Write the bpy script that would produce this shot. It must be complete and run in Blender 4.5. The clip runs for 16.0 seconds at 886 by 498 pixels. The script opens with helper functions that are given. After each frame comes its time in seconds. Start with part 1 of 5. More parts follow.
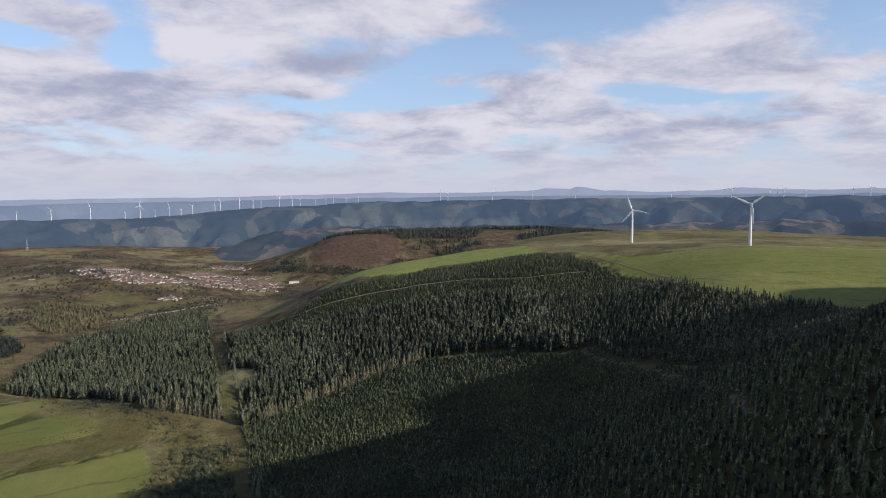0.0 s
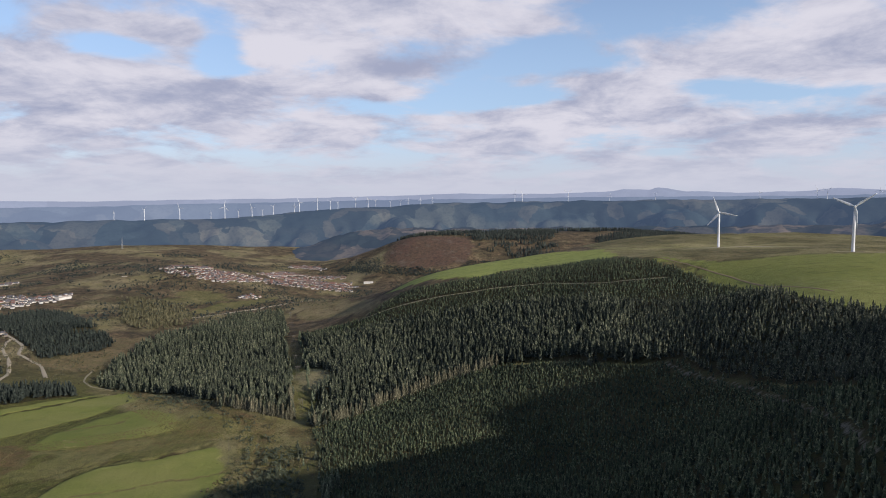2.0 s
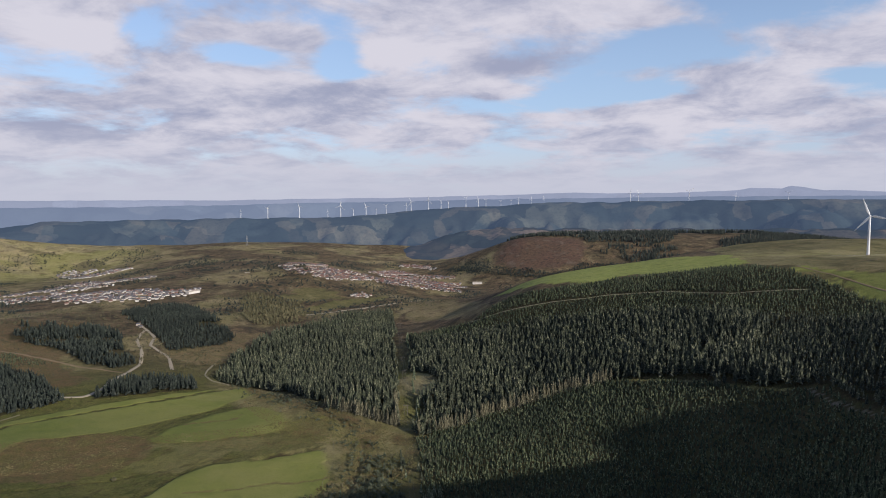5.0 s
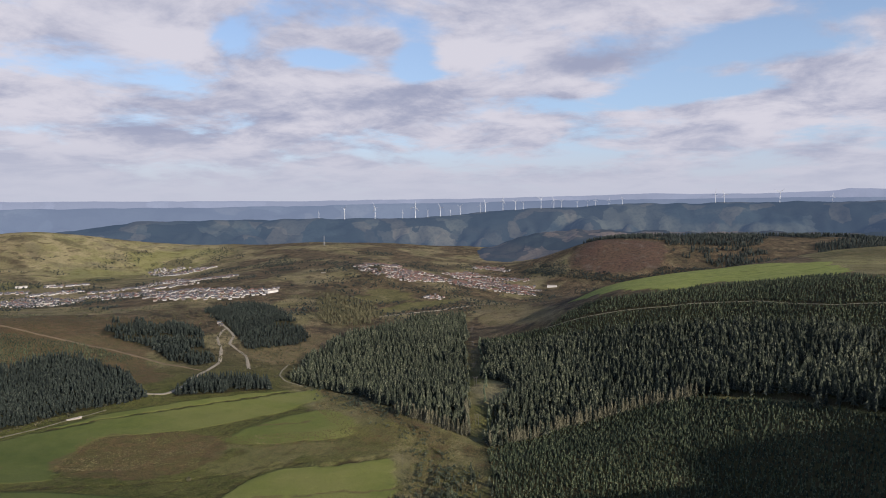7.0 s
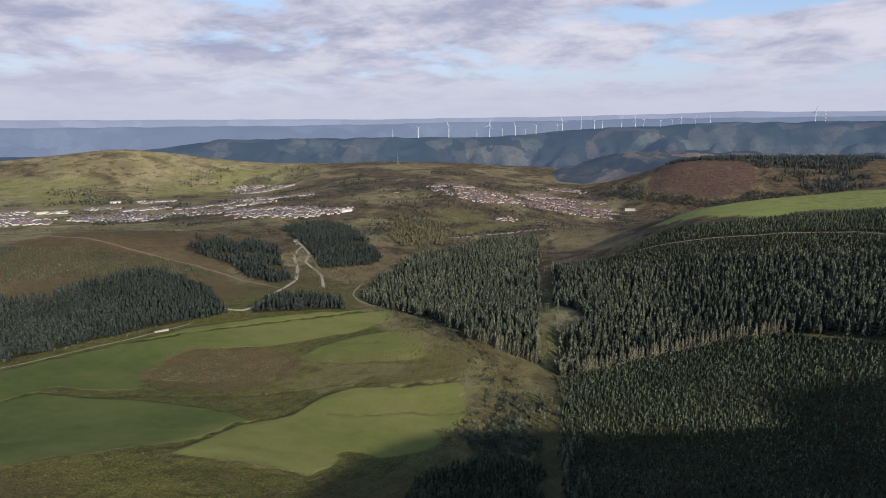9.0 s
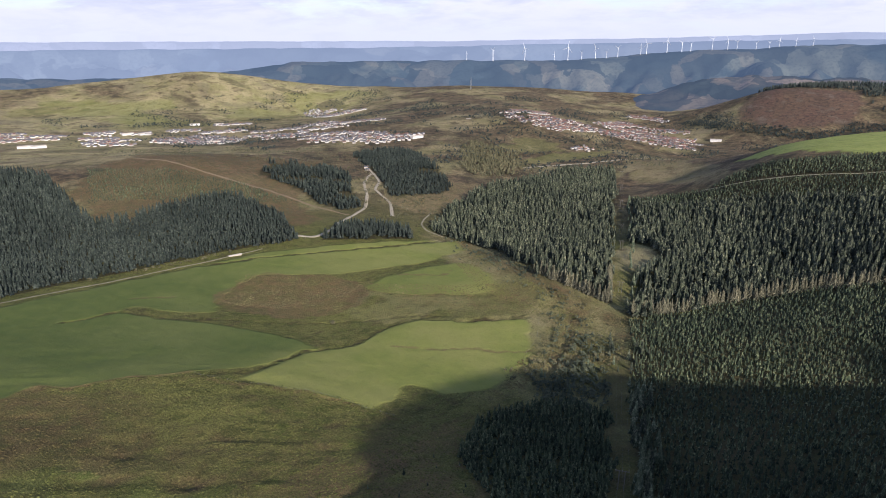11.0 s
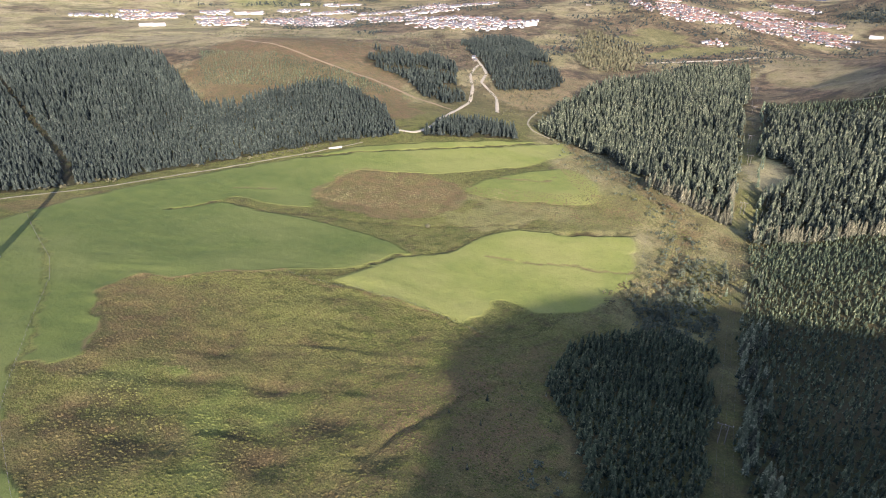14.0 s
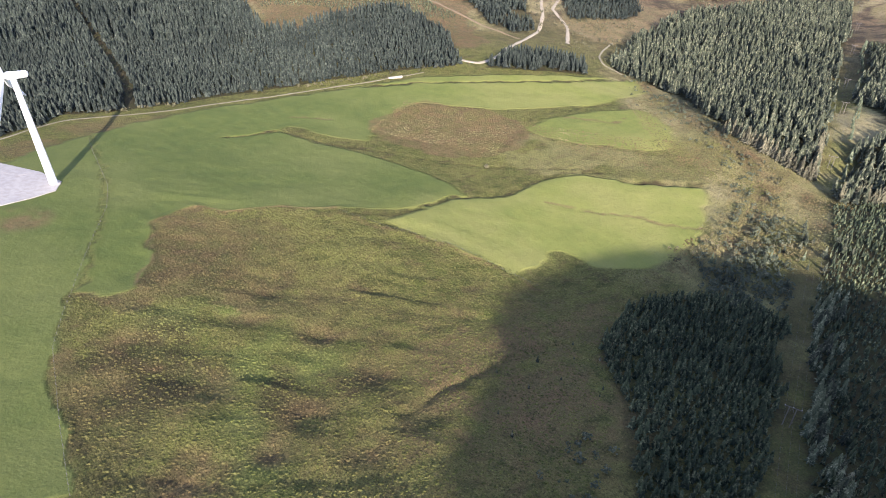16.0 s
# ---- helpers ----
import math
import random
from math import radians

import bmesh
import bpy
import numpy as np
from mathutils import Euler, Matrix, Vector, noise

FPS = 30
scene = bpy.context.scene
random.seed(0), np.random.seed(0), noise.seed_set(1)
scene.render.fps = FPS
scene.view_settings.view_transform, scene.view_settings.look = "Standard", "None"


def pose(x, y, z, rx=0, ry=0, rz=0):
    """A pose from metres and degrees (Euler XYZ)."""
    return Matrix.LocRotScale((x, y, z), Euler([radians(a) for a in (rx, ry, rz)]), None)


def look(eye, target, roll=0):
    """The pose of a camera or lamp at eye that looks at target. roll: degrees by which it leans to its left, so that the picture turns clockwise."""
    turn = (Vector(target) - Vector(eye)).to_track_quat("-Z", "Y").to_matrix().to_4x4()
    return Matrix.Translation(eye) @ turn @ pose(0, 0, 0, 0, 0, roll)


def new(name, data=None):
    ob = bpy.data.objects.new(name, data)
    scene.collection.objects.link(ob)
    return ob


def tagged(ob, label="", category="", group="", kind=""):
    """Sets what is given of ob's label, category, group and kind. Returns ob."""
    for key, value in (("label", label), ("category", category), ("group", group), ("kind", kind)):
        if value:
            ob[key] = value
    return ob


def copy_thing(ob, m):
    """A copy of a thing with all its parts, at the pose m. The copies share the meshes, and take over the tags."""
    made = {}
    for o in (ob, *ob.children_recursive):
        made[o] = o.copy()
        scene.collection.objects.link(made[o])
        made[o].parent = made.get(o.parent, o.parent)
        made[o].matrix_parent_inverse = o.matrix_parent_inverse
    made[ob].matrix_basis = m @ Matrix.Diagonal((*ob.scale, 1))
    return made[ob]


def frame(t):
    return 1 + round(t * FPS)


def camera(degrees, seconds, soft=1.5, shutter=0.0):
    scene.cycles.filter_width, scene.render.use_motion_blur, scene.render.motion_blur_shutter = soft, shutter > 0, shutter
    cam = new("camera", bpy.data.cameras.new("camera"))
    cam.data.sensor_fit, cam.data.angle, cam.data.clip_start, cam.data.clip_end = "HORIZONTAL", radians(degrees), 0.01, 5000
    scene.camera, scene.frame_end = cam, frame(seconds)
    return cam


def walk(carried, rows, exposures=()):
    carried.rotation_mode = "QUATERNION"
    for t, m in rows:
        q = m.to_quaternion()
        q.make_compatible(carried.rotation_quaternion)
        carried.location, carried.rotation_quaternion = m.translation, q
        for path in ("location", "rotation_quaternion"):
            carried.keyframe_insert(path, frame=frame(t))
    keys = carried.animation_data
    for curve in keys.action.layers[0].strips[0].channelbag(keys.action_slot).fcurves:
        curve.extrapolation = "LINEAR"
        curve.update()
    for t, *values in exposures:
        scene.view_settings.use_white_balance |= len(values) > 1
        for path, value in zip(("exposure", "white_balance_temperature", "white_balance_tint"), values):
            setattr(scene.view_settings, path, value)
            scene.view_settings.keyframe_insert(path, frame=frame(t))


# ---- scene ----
cam = camera(69.39, 16.0, soft=1.0)
PATH = [
    (0.0, pose(-0.15, 0.15, 204.98, 85.385, 0, 0.000)),
    (0.5, pose(-0.07, 4.60, 204.98, 85.433, 0, 1.649)),
    (1.0, pose(-0.13, 8.94, 205.13, 85.459, 0, 3.346)),
    (1.5, pose(-0.32, 13.22, 205.43, 85.481, 0, 5.042)),
    (2.0, pose(-0.60, 17.48, 205.87, 85.477, 0, 6.600)),
    (2.5, pose(-0.97, 21.74, 206.42, 85.510, 0, 8.256)),
    (3.0, pose(-1.43, 26.00, 207.08, 85.497, 0, 9.886)),
    (3.5, pose(-1.98, 30.28, 207.81, 85.482, 0, 11.517)),
    (4.0, pose(-2.63, 34.58, 208.60, 85.462, 0, 13.149)),
    (6.5, pose(-7.54, 56.13, 212.55, 85.457, 0, 21.426)),
    (7.0, pose(-8.92, 60.38, 213.23, 85.390, 0, 23.089)),
    (7.5, pose(-10.45, 64.60, 213.84, 83.755, 0, 24.757)),
    (8.0, pose(-12.12, 68.77, 214.39, 81.877, 0, 26.391)),
    (8.5, pose(-13.92, 72.89, 214.87, 80.008, 0, 28.030)),
    (9.0, pose(-15.87, 76.96, 215.29, 78.197, 0, 29.685)),
    (11.5, pose(-27.30, 96.40, 216.81, 69.934, 0, 37.880)),
    (12.0, pose(-29.86, 100.11, 217.09, 68.215, 0, 39.624)),
    (12.5, pose(-32.48, 103.76, 217.38, 66.731, 0, 41.165)),
    (13.0, pose(-35.17, 107.34, 217.71, 65.139, 0, 42.791)),
    (13.5, pose(-37.92, 110.84, 218.06, 63.538, 0, 44.431)),
    (14.0, pose(-40.76, 114.24, 218.43, 61.947, 0, 45.938)),
    (14.5, pose(-43.69, 117.53, 218.81, 60.348, 0, 47.410)),
    (15.0, pose(-46.74, 120.68, 219.18, 58.753, 0, 48.911)),
    (15.5, pose(-49.97, 123.63, 219.48, 57.164, 0, 50.377)),
    (16.0, pose(-53.44, 126.35, 219.67, 55.553, 0, 51.826)),
]
walk(cam, PATH, exposures=((0.0, -0.03, 6050, 11), (6.5, -0.14, 6050, 12), (8.5, -0.1, 6000, 12), (11.5, 0.7, 5850, 14), (13.0, 1.3, 6000, 16), (16.0, 1.56, 5950, 18)))

# ---- world and sun ----
SUN_EL, SUN_AZ = radians(22), radians(116)          # azimuth clockwise from +Y
world = bpy.data.worlds.new("sky")
scene.world = world
world.use_nodes = True
wn, wl = world.node_tree.nodes, world.node_tree.links
wn.clear()


def wnode(kind, **props):
    n = wn.new(kind)
    for k, v in props.items():
        if k == "operation":
            n.operation = v
        elif k == "data_type":
            n.data_type = v
        elif k == "blend_type":
            n.blend_type = v
    return n


def wmath(op, a, b=None, clamp=False):
    n = wnode("ShaderNodeMath", operation=op)
    n.use_clamp = clamp
    for i, v in enumerate((a, b)):
        if v is None:
            continue
        if isinstance(v, (int, float)):
            n.inputs[i].default_value = v
        else:
            wl.new(v, n.inputs[i])
    return n.outputs[0]


def wmix(fac, a, b):
    n = wnode("ShaderNodeMix", data_type="RGBA")
    for slot, v in ((0, fac), (6, a), (7, b)):
        if isinstance(v, (int, float)):
            n.inputs[slot].default_value = v
        elif isinstance(v, tuple):
            n.inputs[slot].default_value = (*v, 1)
        else:
            wl.new(v, n.inputs[slot])
    return n.outputs[2]


def wrange(v, a, b, c=0.0, d=1.0):
    n = wnode("ShaderNodeMapRange")
    n.interpolation_type = "SMOOTHSTEP"
    wl.new(v, n.inputs[0])
    for i, x in enumerate((a, b, c, d)):
        n.inputs[i + 1].default_value = x
    return n.outputs[0]


sky = wn.new("ShaderNodeTexSky")
sky.sky_type = "NISHITA"
sky.sun_disc = False
sky.sun_elevation, sky.sun_rotation = SUN_EL, SUN_AZ
sky.altitude, sky.air_density, sky.dust_density = 500, 1.0, 0.6
skyc = wnode("ShaderNodeMix", data_type="RGBA", blend_type="MULTIPLY")
skyc.inputs[0].default_value = 1
wl.new(sky.outputs[0], skyc.inputs[6])
skyc.inputs[7].default_value = (0.150, 0.140, 0.150, 1)
tc = wn.new("ShaderNodeTexCoord")
sep = wn.new("ShaderNodeSeparateXYZ")
wl.new(tc.outputs["Generated"], sep.inputs[0])
up = wmath("MAXIMUM", sep.outputs[2], 0.0)
den = wmath("ADD", up, 0.19)
com = wn.new("ShaderNodeCombineXYZ")
wl.new(wmath("DIVIDE", sep.outputs[0], den), com.inputs[0])
wl.new(wmath("DIVIDE", sep.outputs[1], den), com.inputs[1])


def wnoise(scale, detail, rough, offset, dist=0.0):
    add = wn.new("ShaderNodeVectorMath")
    add.operation = "ADD"
    wl.new(com.outputs[0], add.inputs[0])
    add.inputs[1].default_value = offset
    n = wn.new("ShaderNodeTexNoise")
    wl.new(add.outputs[0], n.inputs["Vector"])
    n.inputs["Scale"].default_value = scale
    n.inputs["Detail"].default_value = detail
    n.inputs["Roughness"].default_value = rough
    n.inputs["Distortion"].default_value = dist
    return n.outputs[0]


bearing_left = wmath("MULTIPLY", wmath("ARCTAN2", wmath("MULTIPLY", sep.outputs[0], -1.0), sep.outputs[1]), 57.2958)
lift = wmath("MULTIPLY", wmath("ARCSINE", sep.outputs[2]), 57.2958)
place = wn.new("ShaderNodeCombineXYZ")
wl.new(bearing_left, place.inputs[0])
wl.new(lift, place.inputs[1])


def banks(rows):
    """Cloud banks or gaps as soft ovals: bearing to the left, height, half width, half height in degrees, weight."""
    total = 0.0
    for a, e, w, h, k in rows:
        sub = wn.new("ShaderNodeVectorMath")
        sub.operation = "SUBTRACT"
        wl.new(place.outputs[0], sub.inputs[0])
        sub.inputs[1].default_value = (a, e, 0)
        mul = wn.new("ShaderNodeVectorMath")
        mul.operation = "MULTIPLY"
        wl.new(sub.outputs[0], mul.inputs[0])
        mul.inputs[1].default_value = (1 / w, 1 / h, 0)
        size = wn.new("ShaderNodeVectorMath")
        size.operation = "LENGTH"
        wl.new(mul.outputs[0], size.inputs[0])
        total = wmath("ADD", wrange(size.outputs[1], 0.0, 1.5, k, 0.0), total)
    return total


GAPS = [(-13.5, 15.0, 9.0, 3.0, 1.0), (-2.5, 12.4, 4.5, 1.6, 0.7), (1.5, 8.7, 7.0, 1.2, 0.8), (12.0, 8.1, 9.0, 0.9, 0.7), (25.5, 12.2, 2.2, 2.6, 0.9),
        (-16.5, 8.9, 5.0, 1.2, 0.8), (-25.5, 8.1, 6.0, 0.8, 0.6), (-8.5, 11.0, 4.0, 1.2, 0.6), (41.3, 12.9, 2.5, 2.2, 0.8), (34.5, 11.7, 4.0, 1.0, 0.8)]
DARKS = [(34.5, 8.1, 9.5, 1.3, 0.9), (9.5, 11.4, 7.0, 1.1, 0.9), (30.0, 13.4, 6.0, 1.0, 0.7), (-20.0, 10.0, 5.0, 0.9, 0.6), (-30.0, 9.4, 5.0, 0.9, 0.6), (22.8, 9.5, 4.5, 0.8, 0.6),
         (46.0, 5.0, 9.0, 1.0, 0.7), (58.0, 2.5, 7.0, 1.0, 0.9), (44.0, 7.2, 8.0, 1.0, 0.7), (-24.0, 5.8, 9.0, 0.7, 0.5)]
LIGHTS = [(20.5, 12.2, 5.0, 1.3, 0.8), (-25.0, 13.6, 7.0, 1.9, 0.8), (3.5, 15.3, 9.0, 1.8, 0.6), (33.0, 10.1, 6.0, 0.8, 0.7), (45.5, 12.0, 4.5, 3.0, 0.7), (55.0, 6.6, 5.0, 1.2, 0.7)]
gap, dim, bright = banks(GAPS), banks(DARKS), banks(LIGHTS)
solid = wmath("ADD", dim, bright)
thin = wrange(up, 0.26, 0.6, 0.0, 0.18)
billow = wnoise(1.55, 12, 0.60, (3.1, 1.7, 0.4), 0.25)
density = wmath("ADD", wmath("SUBTRACT", wmath("SUBTRACT", billow, thin), wmath("MULTIPLY", gap, 0.30)), wmath("MULTIPLY", solid, 0.12))
cover = wrange(density, 0.34, 0.52)
curl = wmath("ADD", wnoise(2.5, 11, 0.62, (3.22, 1.84, 0.5), 0.25), wmath("MULTIPLY", wmath("SUBTRACT", dim, bright), 0.17))
shade = wrange(curl, 0.36, 0.72)
cloud = wmix(shade, (0.770, 0.725, 0.755), (0.395, 0.410, 0.520))
clear = wmix(wrange(up, 0.10, 0.45, 0.6, 0.0), skyc.outputs[2], (0.47, 0.63, 0.81))
col = wmix(cover, clear, cloud)
haze = wrange(up, 0.0, 0.115, 0.90, 0.0)
col = wmix(haze, col, (0.615, 0.610, 0.670))
bg = wn.new("ShaderNodeBackground")
wl.new(col, bg.inputs[0])
bg.inputs[1].default_value = 1.0
wo = wn.new("ShaderNodeOutputWorld")
wl.new(bg.outputs[0], wo.inputs[0])

sun = new("sun", bpy.data.lights.new("sun", "SUN"))
sun.data.energy, sun.data.angle, sun.data.color = 5.0, radians(0.6), (1.0, 0.88, 0.72)
sun_from = Vector((math.sin(SUN_AZ) * math.cos(SUN_EL), math.cos(SUN_AZ) * math.cos(SUN_EL), math.sin(SUN_EL)))
sun.matrix_world = look(tuple(sun_from * 100), (0, 0, 0))


# ---- small helpers ----
def vnoise(x, y, seed=0):
    """Smooth value noise, 0 to 1, on arrays."""
    xi, yi = np.floor(x).astype(np.int64), np.floor(y).astype(np.int64)
    u, v = x - xi, y - yi
    u, v = u * u * (3 - 2 * u), v * v * (3 - 2 * v)

    def hashed(a, b):
        n = (a * 374761393 + b * 668265263 + seed * 1442695041) & 0x7FFFFFFF
        n = ((n ^ (n >> 13)) * 1274126177) & 0x7FFFFFFF
        return ((n ^ (n >> 16)) & 0xFFFF) / 65535.0

    return (hashed(xi, yi) * (1 - u) + hashed(xi + 1, yi) * u) * (1 - v) + (hashed(xi, yi + 1) * (1 - u) + hashed(xi + 1, yi + 1) * u) * v


def fbm(x, y, size, octaves=4, seed=0):
    total, amp, norm = 0.0, 1.0, 0.0
    for k in range(octaves):
        total = total + amp * vnoise(x / size * 2 ** k, y / size * 2 ** k, seed + k * 17)
        norm += amp
        amp *= 0.5
    return total / norm


def inside(x, y, ring):
    """Which of the points lie inside the ring."""
    hit = np.zeros(np.shape(x), bool)
    for (x0, y0), (x1, y1) in zip(ring, ring[1:] + ring[:1]):
        cross = (y0 > y) != (y1 > y)
        hit ^= cross & (x < (x1 - x0) * (y - y0) / (y1 - y0 + 1e-9) + x0)
    return hit


def line_distance(x, y, line):
    best = np.full(np.shape(x), 1e9)
    for (x0, y0), (x1, y1) in zip(line, line[1:]):
        dx, dy = x1 - x0, y1 - y0
        k = np.clip(((x - x0) * dx + (y - y0) * dy) / (dx * dx + dy * dy), 0, 1)
        best = np.minimum(best, np.hypot(x - x0 - k * dx, y - y0 - k * dy))
    return best


def mesh_from(name, verts, faces, material, smooth=False, **values):
    """A mesh of triangles or quads from arrays, with named values at its points."""
    me = bpy.data.meshes.new(name)
    verts, faces = np.asarray(verts, np.float32), np.asarray(faces, np.int32)
    n, k = faces.shape
    me.vertices.add(len(verts))
    me.vertices.foreach_set("co", verts.ravel())
    me.loops.add(n * k)
    me.loops.foreach_set("vertex_index", faces.ravel())
    me.polygons.add(n)
    me.polygons.foreach_set("loop_start", np.arange(0, n * k, k, dtype=np.int32))
    me.polygons.foreach_set("use_smooth", np.full(n, smooth))
    for key, val in values.items():
        at = me.attributes.new(key, "FLOAT", "POINT")
        at.data.foreach_set("value", np.asarray(val, np.float32))
    me.update(calc_edges=True)
    me.materials.append(material)
    return me


def part(name, bm, material, parent, label=""):
    me = bpy.data.meshes.new(name)
    bm.to_mesh(me)
    bm.free()
    me.materials.append(material)
    ob = new(name, me)
    ob.parent = parent
    return tagged(ob, label)


# ---- materials ----
def material(name):
    m = bpy.data.materials.new(name)
    m.use_nodes = True
    return m, m.node_tree.nodes, m.node_tree.links, m.node_tree.nodes["Principled BSDF"]


class Graph:
    def __init__(self, name, rough=0.9, spec=0.2):
        self.m, self.n, self.l, self.b = material(name)
        self.b.inputs["Roughness"].default_value = rough
        self.b.inputs["Specular IOR Level"].default_value = spec
        geo = self.n.new("ShaderNodeNewGeometry")
        self.pos = geo.outputs["Position"]
        self.isle = geo.outputs["Random Per Island"]

    def put(self, sock, v):
        if isinstance(v, (int, float)):
            sock.default_value = v
        elif isinstance(v, tuple):
            sock.default_value = (*v, 1) if len(v) == 3 else v
        else:
            self.l.new(v, sock)

    def noise(self, size, detail=4, rough=0.6, stretch=(1, 1, 1), dist=0.0):
        mp = self.n.new("ShaderNodeMapping")
        self.l.new(self.pos, mp.inputs[0])
        mp.inputs["Scale"].default_value = [s / size for s in stretch]
        t = self.n.new("ShaderNodeTexNoise")
        self.l.new(mp.outputs[0], t.inputs["Vector"])
        t.inputs["Scale"].default_value = 1
        t.inputs["Detail"].default_value = detail
        t.inputs["Roughness"].default_value = rough
        t.inputs["Distortion"].default_value = dist
        return t.outputs[0]

    def cells(self, size, wobble):
        """A chance value for each plot of land about size metres across, with uneven borders."""
        warp = self.n.new("ShaderNodeTexNoise")
        warp.inputs["Scale"].default_value = 3.0 / size
        warp.inputs["Detail"].default_value = 4
        self.l.new(self.pos, warp.inputs["Vector"])
        add = self.n.new("ShaderNodeVectorMath")
        add.operation = "MULTIPLY_ADD"
        self.l.new(warp.outputs["Color"], add.inputs[0])
        add.inputs[1].default_value = (size * wobble,) * 3
        self.l.new(self.pos, add.inputs[2])
        t = self.n.new("ShaderNodeTexVoronoi")
        t.voronoi_dimensions = "2D"
        t.inputs["Scale"].default_value = 1.0 / size
        self.l.new(add.outputs[0], t.inputs["Vector"])
        sp = self.n.new("ShaderNodeSeparateColor")
        self.l.new(t.outputs["Color"], sp.inputs[0])
        return sp.outputs[0]

    def ramp(self, v, a, b, c=0.0, d=1.0):
        r = self.n.new("ShaderNodeMapRange")
        r.interpolation_type = "SMOOTHSTEP"
        for i, x in enumerate((v, a, b, c, d)):
            self.put(r.inputs[i], x)
        return r.outputs[0]

    def mix(self, fac, a, b, blend="MIX"):
        x = self.n.new("ShaderNodeMix")
        x.data_type, x.blend_type = "RGBA", blend
        for slot, v in ((0, fac), (6, a), (7, b)):
            self.put(x.inputs[slot], v)
        return x.outputs[2]

    def math(self, op, a, b=0.0):
        x = self.n.new("ShaderNodeMath")
        x.operation = op
        self.put(x.inputs[0], a)
        self.put(x.inputs[1], b)
        return x.outputs[0]

    def value(self, key):
        a = self.n.new("ShaderNodeAttribute")
        a.attribute_name = key
        return a.outputs["Fac"]

    def chance(self):
        return self.n.new("ShaderNodeObjectInfo").outputs["Random"]

    def bump(self, height, strength, distance):
        b = self.n.new("ShaderNodeBump")
        self.put(b.inputs["Height"], height)
        b.inputs["Strength"].default_value = strength
        b.inputs["Distance"].default_value = distance
        self.l.new(b.outputs[0], self.b.inputs["Normal"])

    def done(self, colour):
        self.put(self.b.inputs["Base Color"], colour)
        return self.m


def make_ground():
    g = Graph("ground", 0.95, 0.1)
    fine, mid, big = g.noise(1.15, 5, 0.68), g.noise(11, 5), g.noise(70, 5, 0.6)
    streak = g.noise(9, 5, 0.6, (1, 0.35, 1))
    clump, speck = g.noise(2.6, 4, 0.7), g.noise(0.75, 3, 0.65)
    rough = g.mix(g.ramp(mid, 0.35, 0.65), (0.138, 0.132, 0.040), (0.098, 0.114, 0.027))
    rough = g.mix(g.ramp(big, 0.46, 0.64), rough, (0.152, 0.152, 0.042))
    rough = g.mix(g.ramp(streak, 0.52, 0.72), rough, (0.080, 0.062, 0.030))
    rough = g.mix(g.ramp(clump, 0.52, 0.70, 0.0, 0.7), rough, (0.080, 0.072, 0.030))
    rough = g.mix(g.ramp(clump, 0.48, 0.30, 0.0, 0.7), rough, (0.190, 0.172, 0.060))
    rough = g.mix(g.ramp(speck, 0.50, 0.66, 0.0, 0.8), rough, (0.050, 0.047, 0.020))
    rush = g.noise(7.5, 5, 0.68, (1, 0.7, 1), 0.4)
    rough = g.mix(g.ramp(rush, 0.53, 0.60, 0.0, 0.65), rough, (0.056, 0.062, 0.018))
    rough = g.mix(g.ramp(rush, 0.44, 0.36, 0.0, 0.5), rough, (0.165, 0.142, 0.050))
    rough = g.mix(g.ramp(fine, 0.52, 0.70, 0.0, 0.8), rough, (0.250, 0.228, 0.078))
    pasture = g.mix(g.ramp(mid, 0.3, 0.7), (0.165, 0.186, 0.046), (0.202, 0.214, 0.054))
    pasture = g.mix(g.ramp(big, 0.38, 0.64), pasture, (0.228, 0.226, 0.068))
    pasture = g.mix(g.ramp(fine, 0.52, 0.72, 0.0, 0.6), pasture, (0.112, 0.145, 0.030))
    pasture = g.mix(g.ramp(clump, 0.56, 0.72, 0.0, 0.35), pasture, (0.100, 0.110, 0.036))
    bracken = g.mix(g.ramp(mid, 0.35, 0.65), (0.175, 0.110, 0.058), (0.125, 0.105, 0.045))
    bracken = g.mix(g.ramp(clump, 0.5, 0.7), bracken, (0.075, 0.058, 0.028))
    bracken = g.mix(g.ramp(fine, 0.5, 0.8), bracken, (0.22, 0.15, 0.075))
    moor = g.mix(g.ramp(big, 0.38, 0.62), (0.195, 0.138, 0.078), (0.135, 0.108, 0.060))
    heath, tuft = g.noise(38, 5, 0.65), g.noise(8, 4, 0.65)
    moor = g.mix(g.ramp(heath, 0.50, 0.62), moor, (0.062, 0.050, 0.033))
    moor = g.mix(g.ramp(heath, 0.46, 0.33), moor, (0.250, 0.200, 0.108))
    moor = g.mix(g.ramp(tuft, 0.52, 0.66, 0.0, 0.75), moor, (0.045, 0.046, 0.026))
    moor = g.mix(g.ramp(mid, 0.45, 0.7), moor, (0.080, 0.058, 0.038))
    # Deeper green grass, darkened further for the cloud shade on the left field.
    lush_and_dim = g.mix(g.ramp(mid, 0.3, 0.7), (0.078, 0.105, 0.028), (0.100, 0.124, 0.033))
    lush_and_dim = g.mix(g.ramp(big, 0.42, 0.66, 0.0, 0.8), lush_and_dim, (0.126, 0.144, 0.043))
    lush_and_dim = g.mix(g.ramp(fine, 0.52, 0.72, 0.0, 0.5), lush_and_dim, (0.060, 0.088, 0.024))
    lush_and_dim = g.mix(g.ramp(clump, 0.58, 0.72, 0.0, 0.4), lush_and_dim, (0.062, 0.070, 0.026))
    straw = g.mix(g.ramp(big, 0.40, 0.60), (0.420, 0.350, 0.180), (0.310, 0.275, 0.120))
    brae = g.noise(170, 5, 0.6, (1, 1, 1), 0.6)
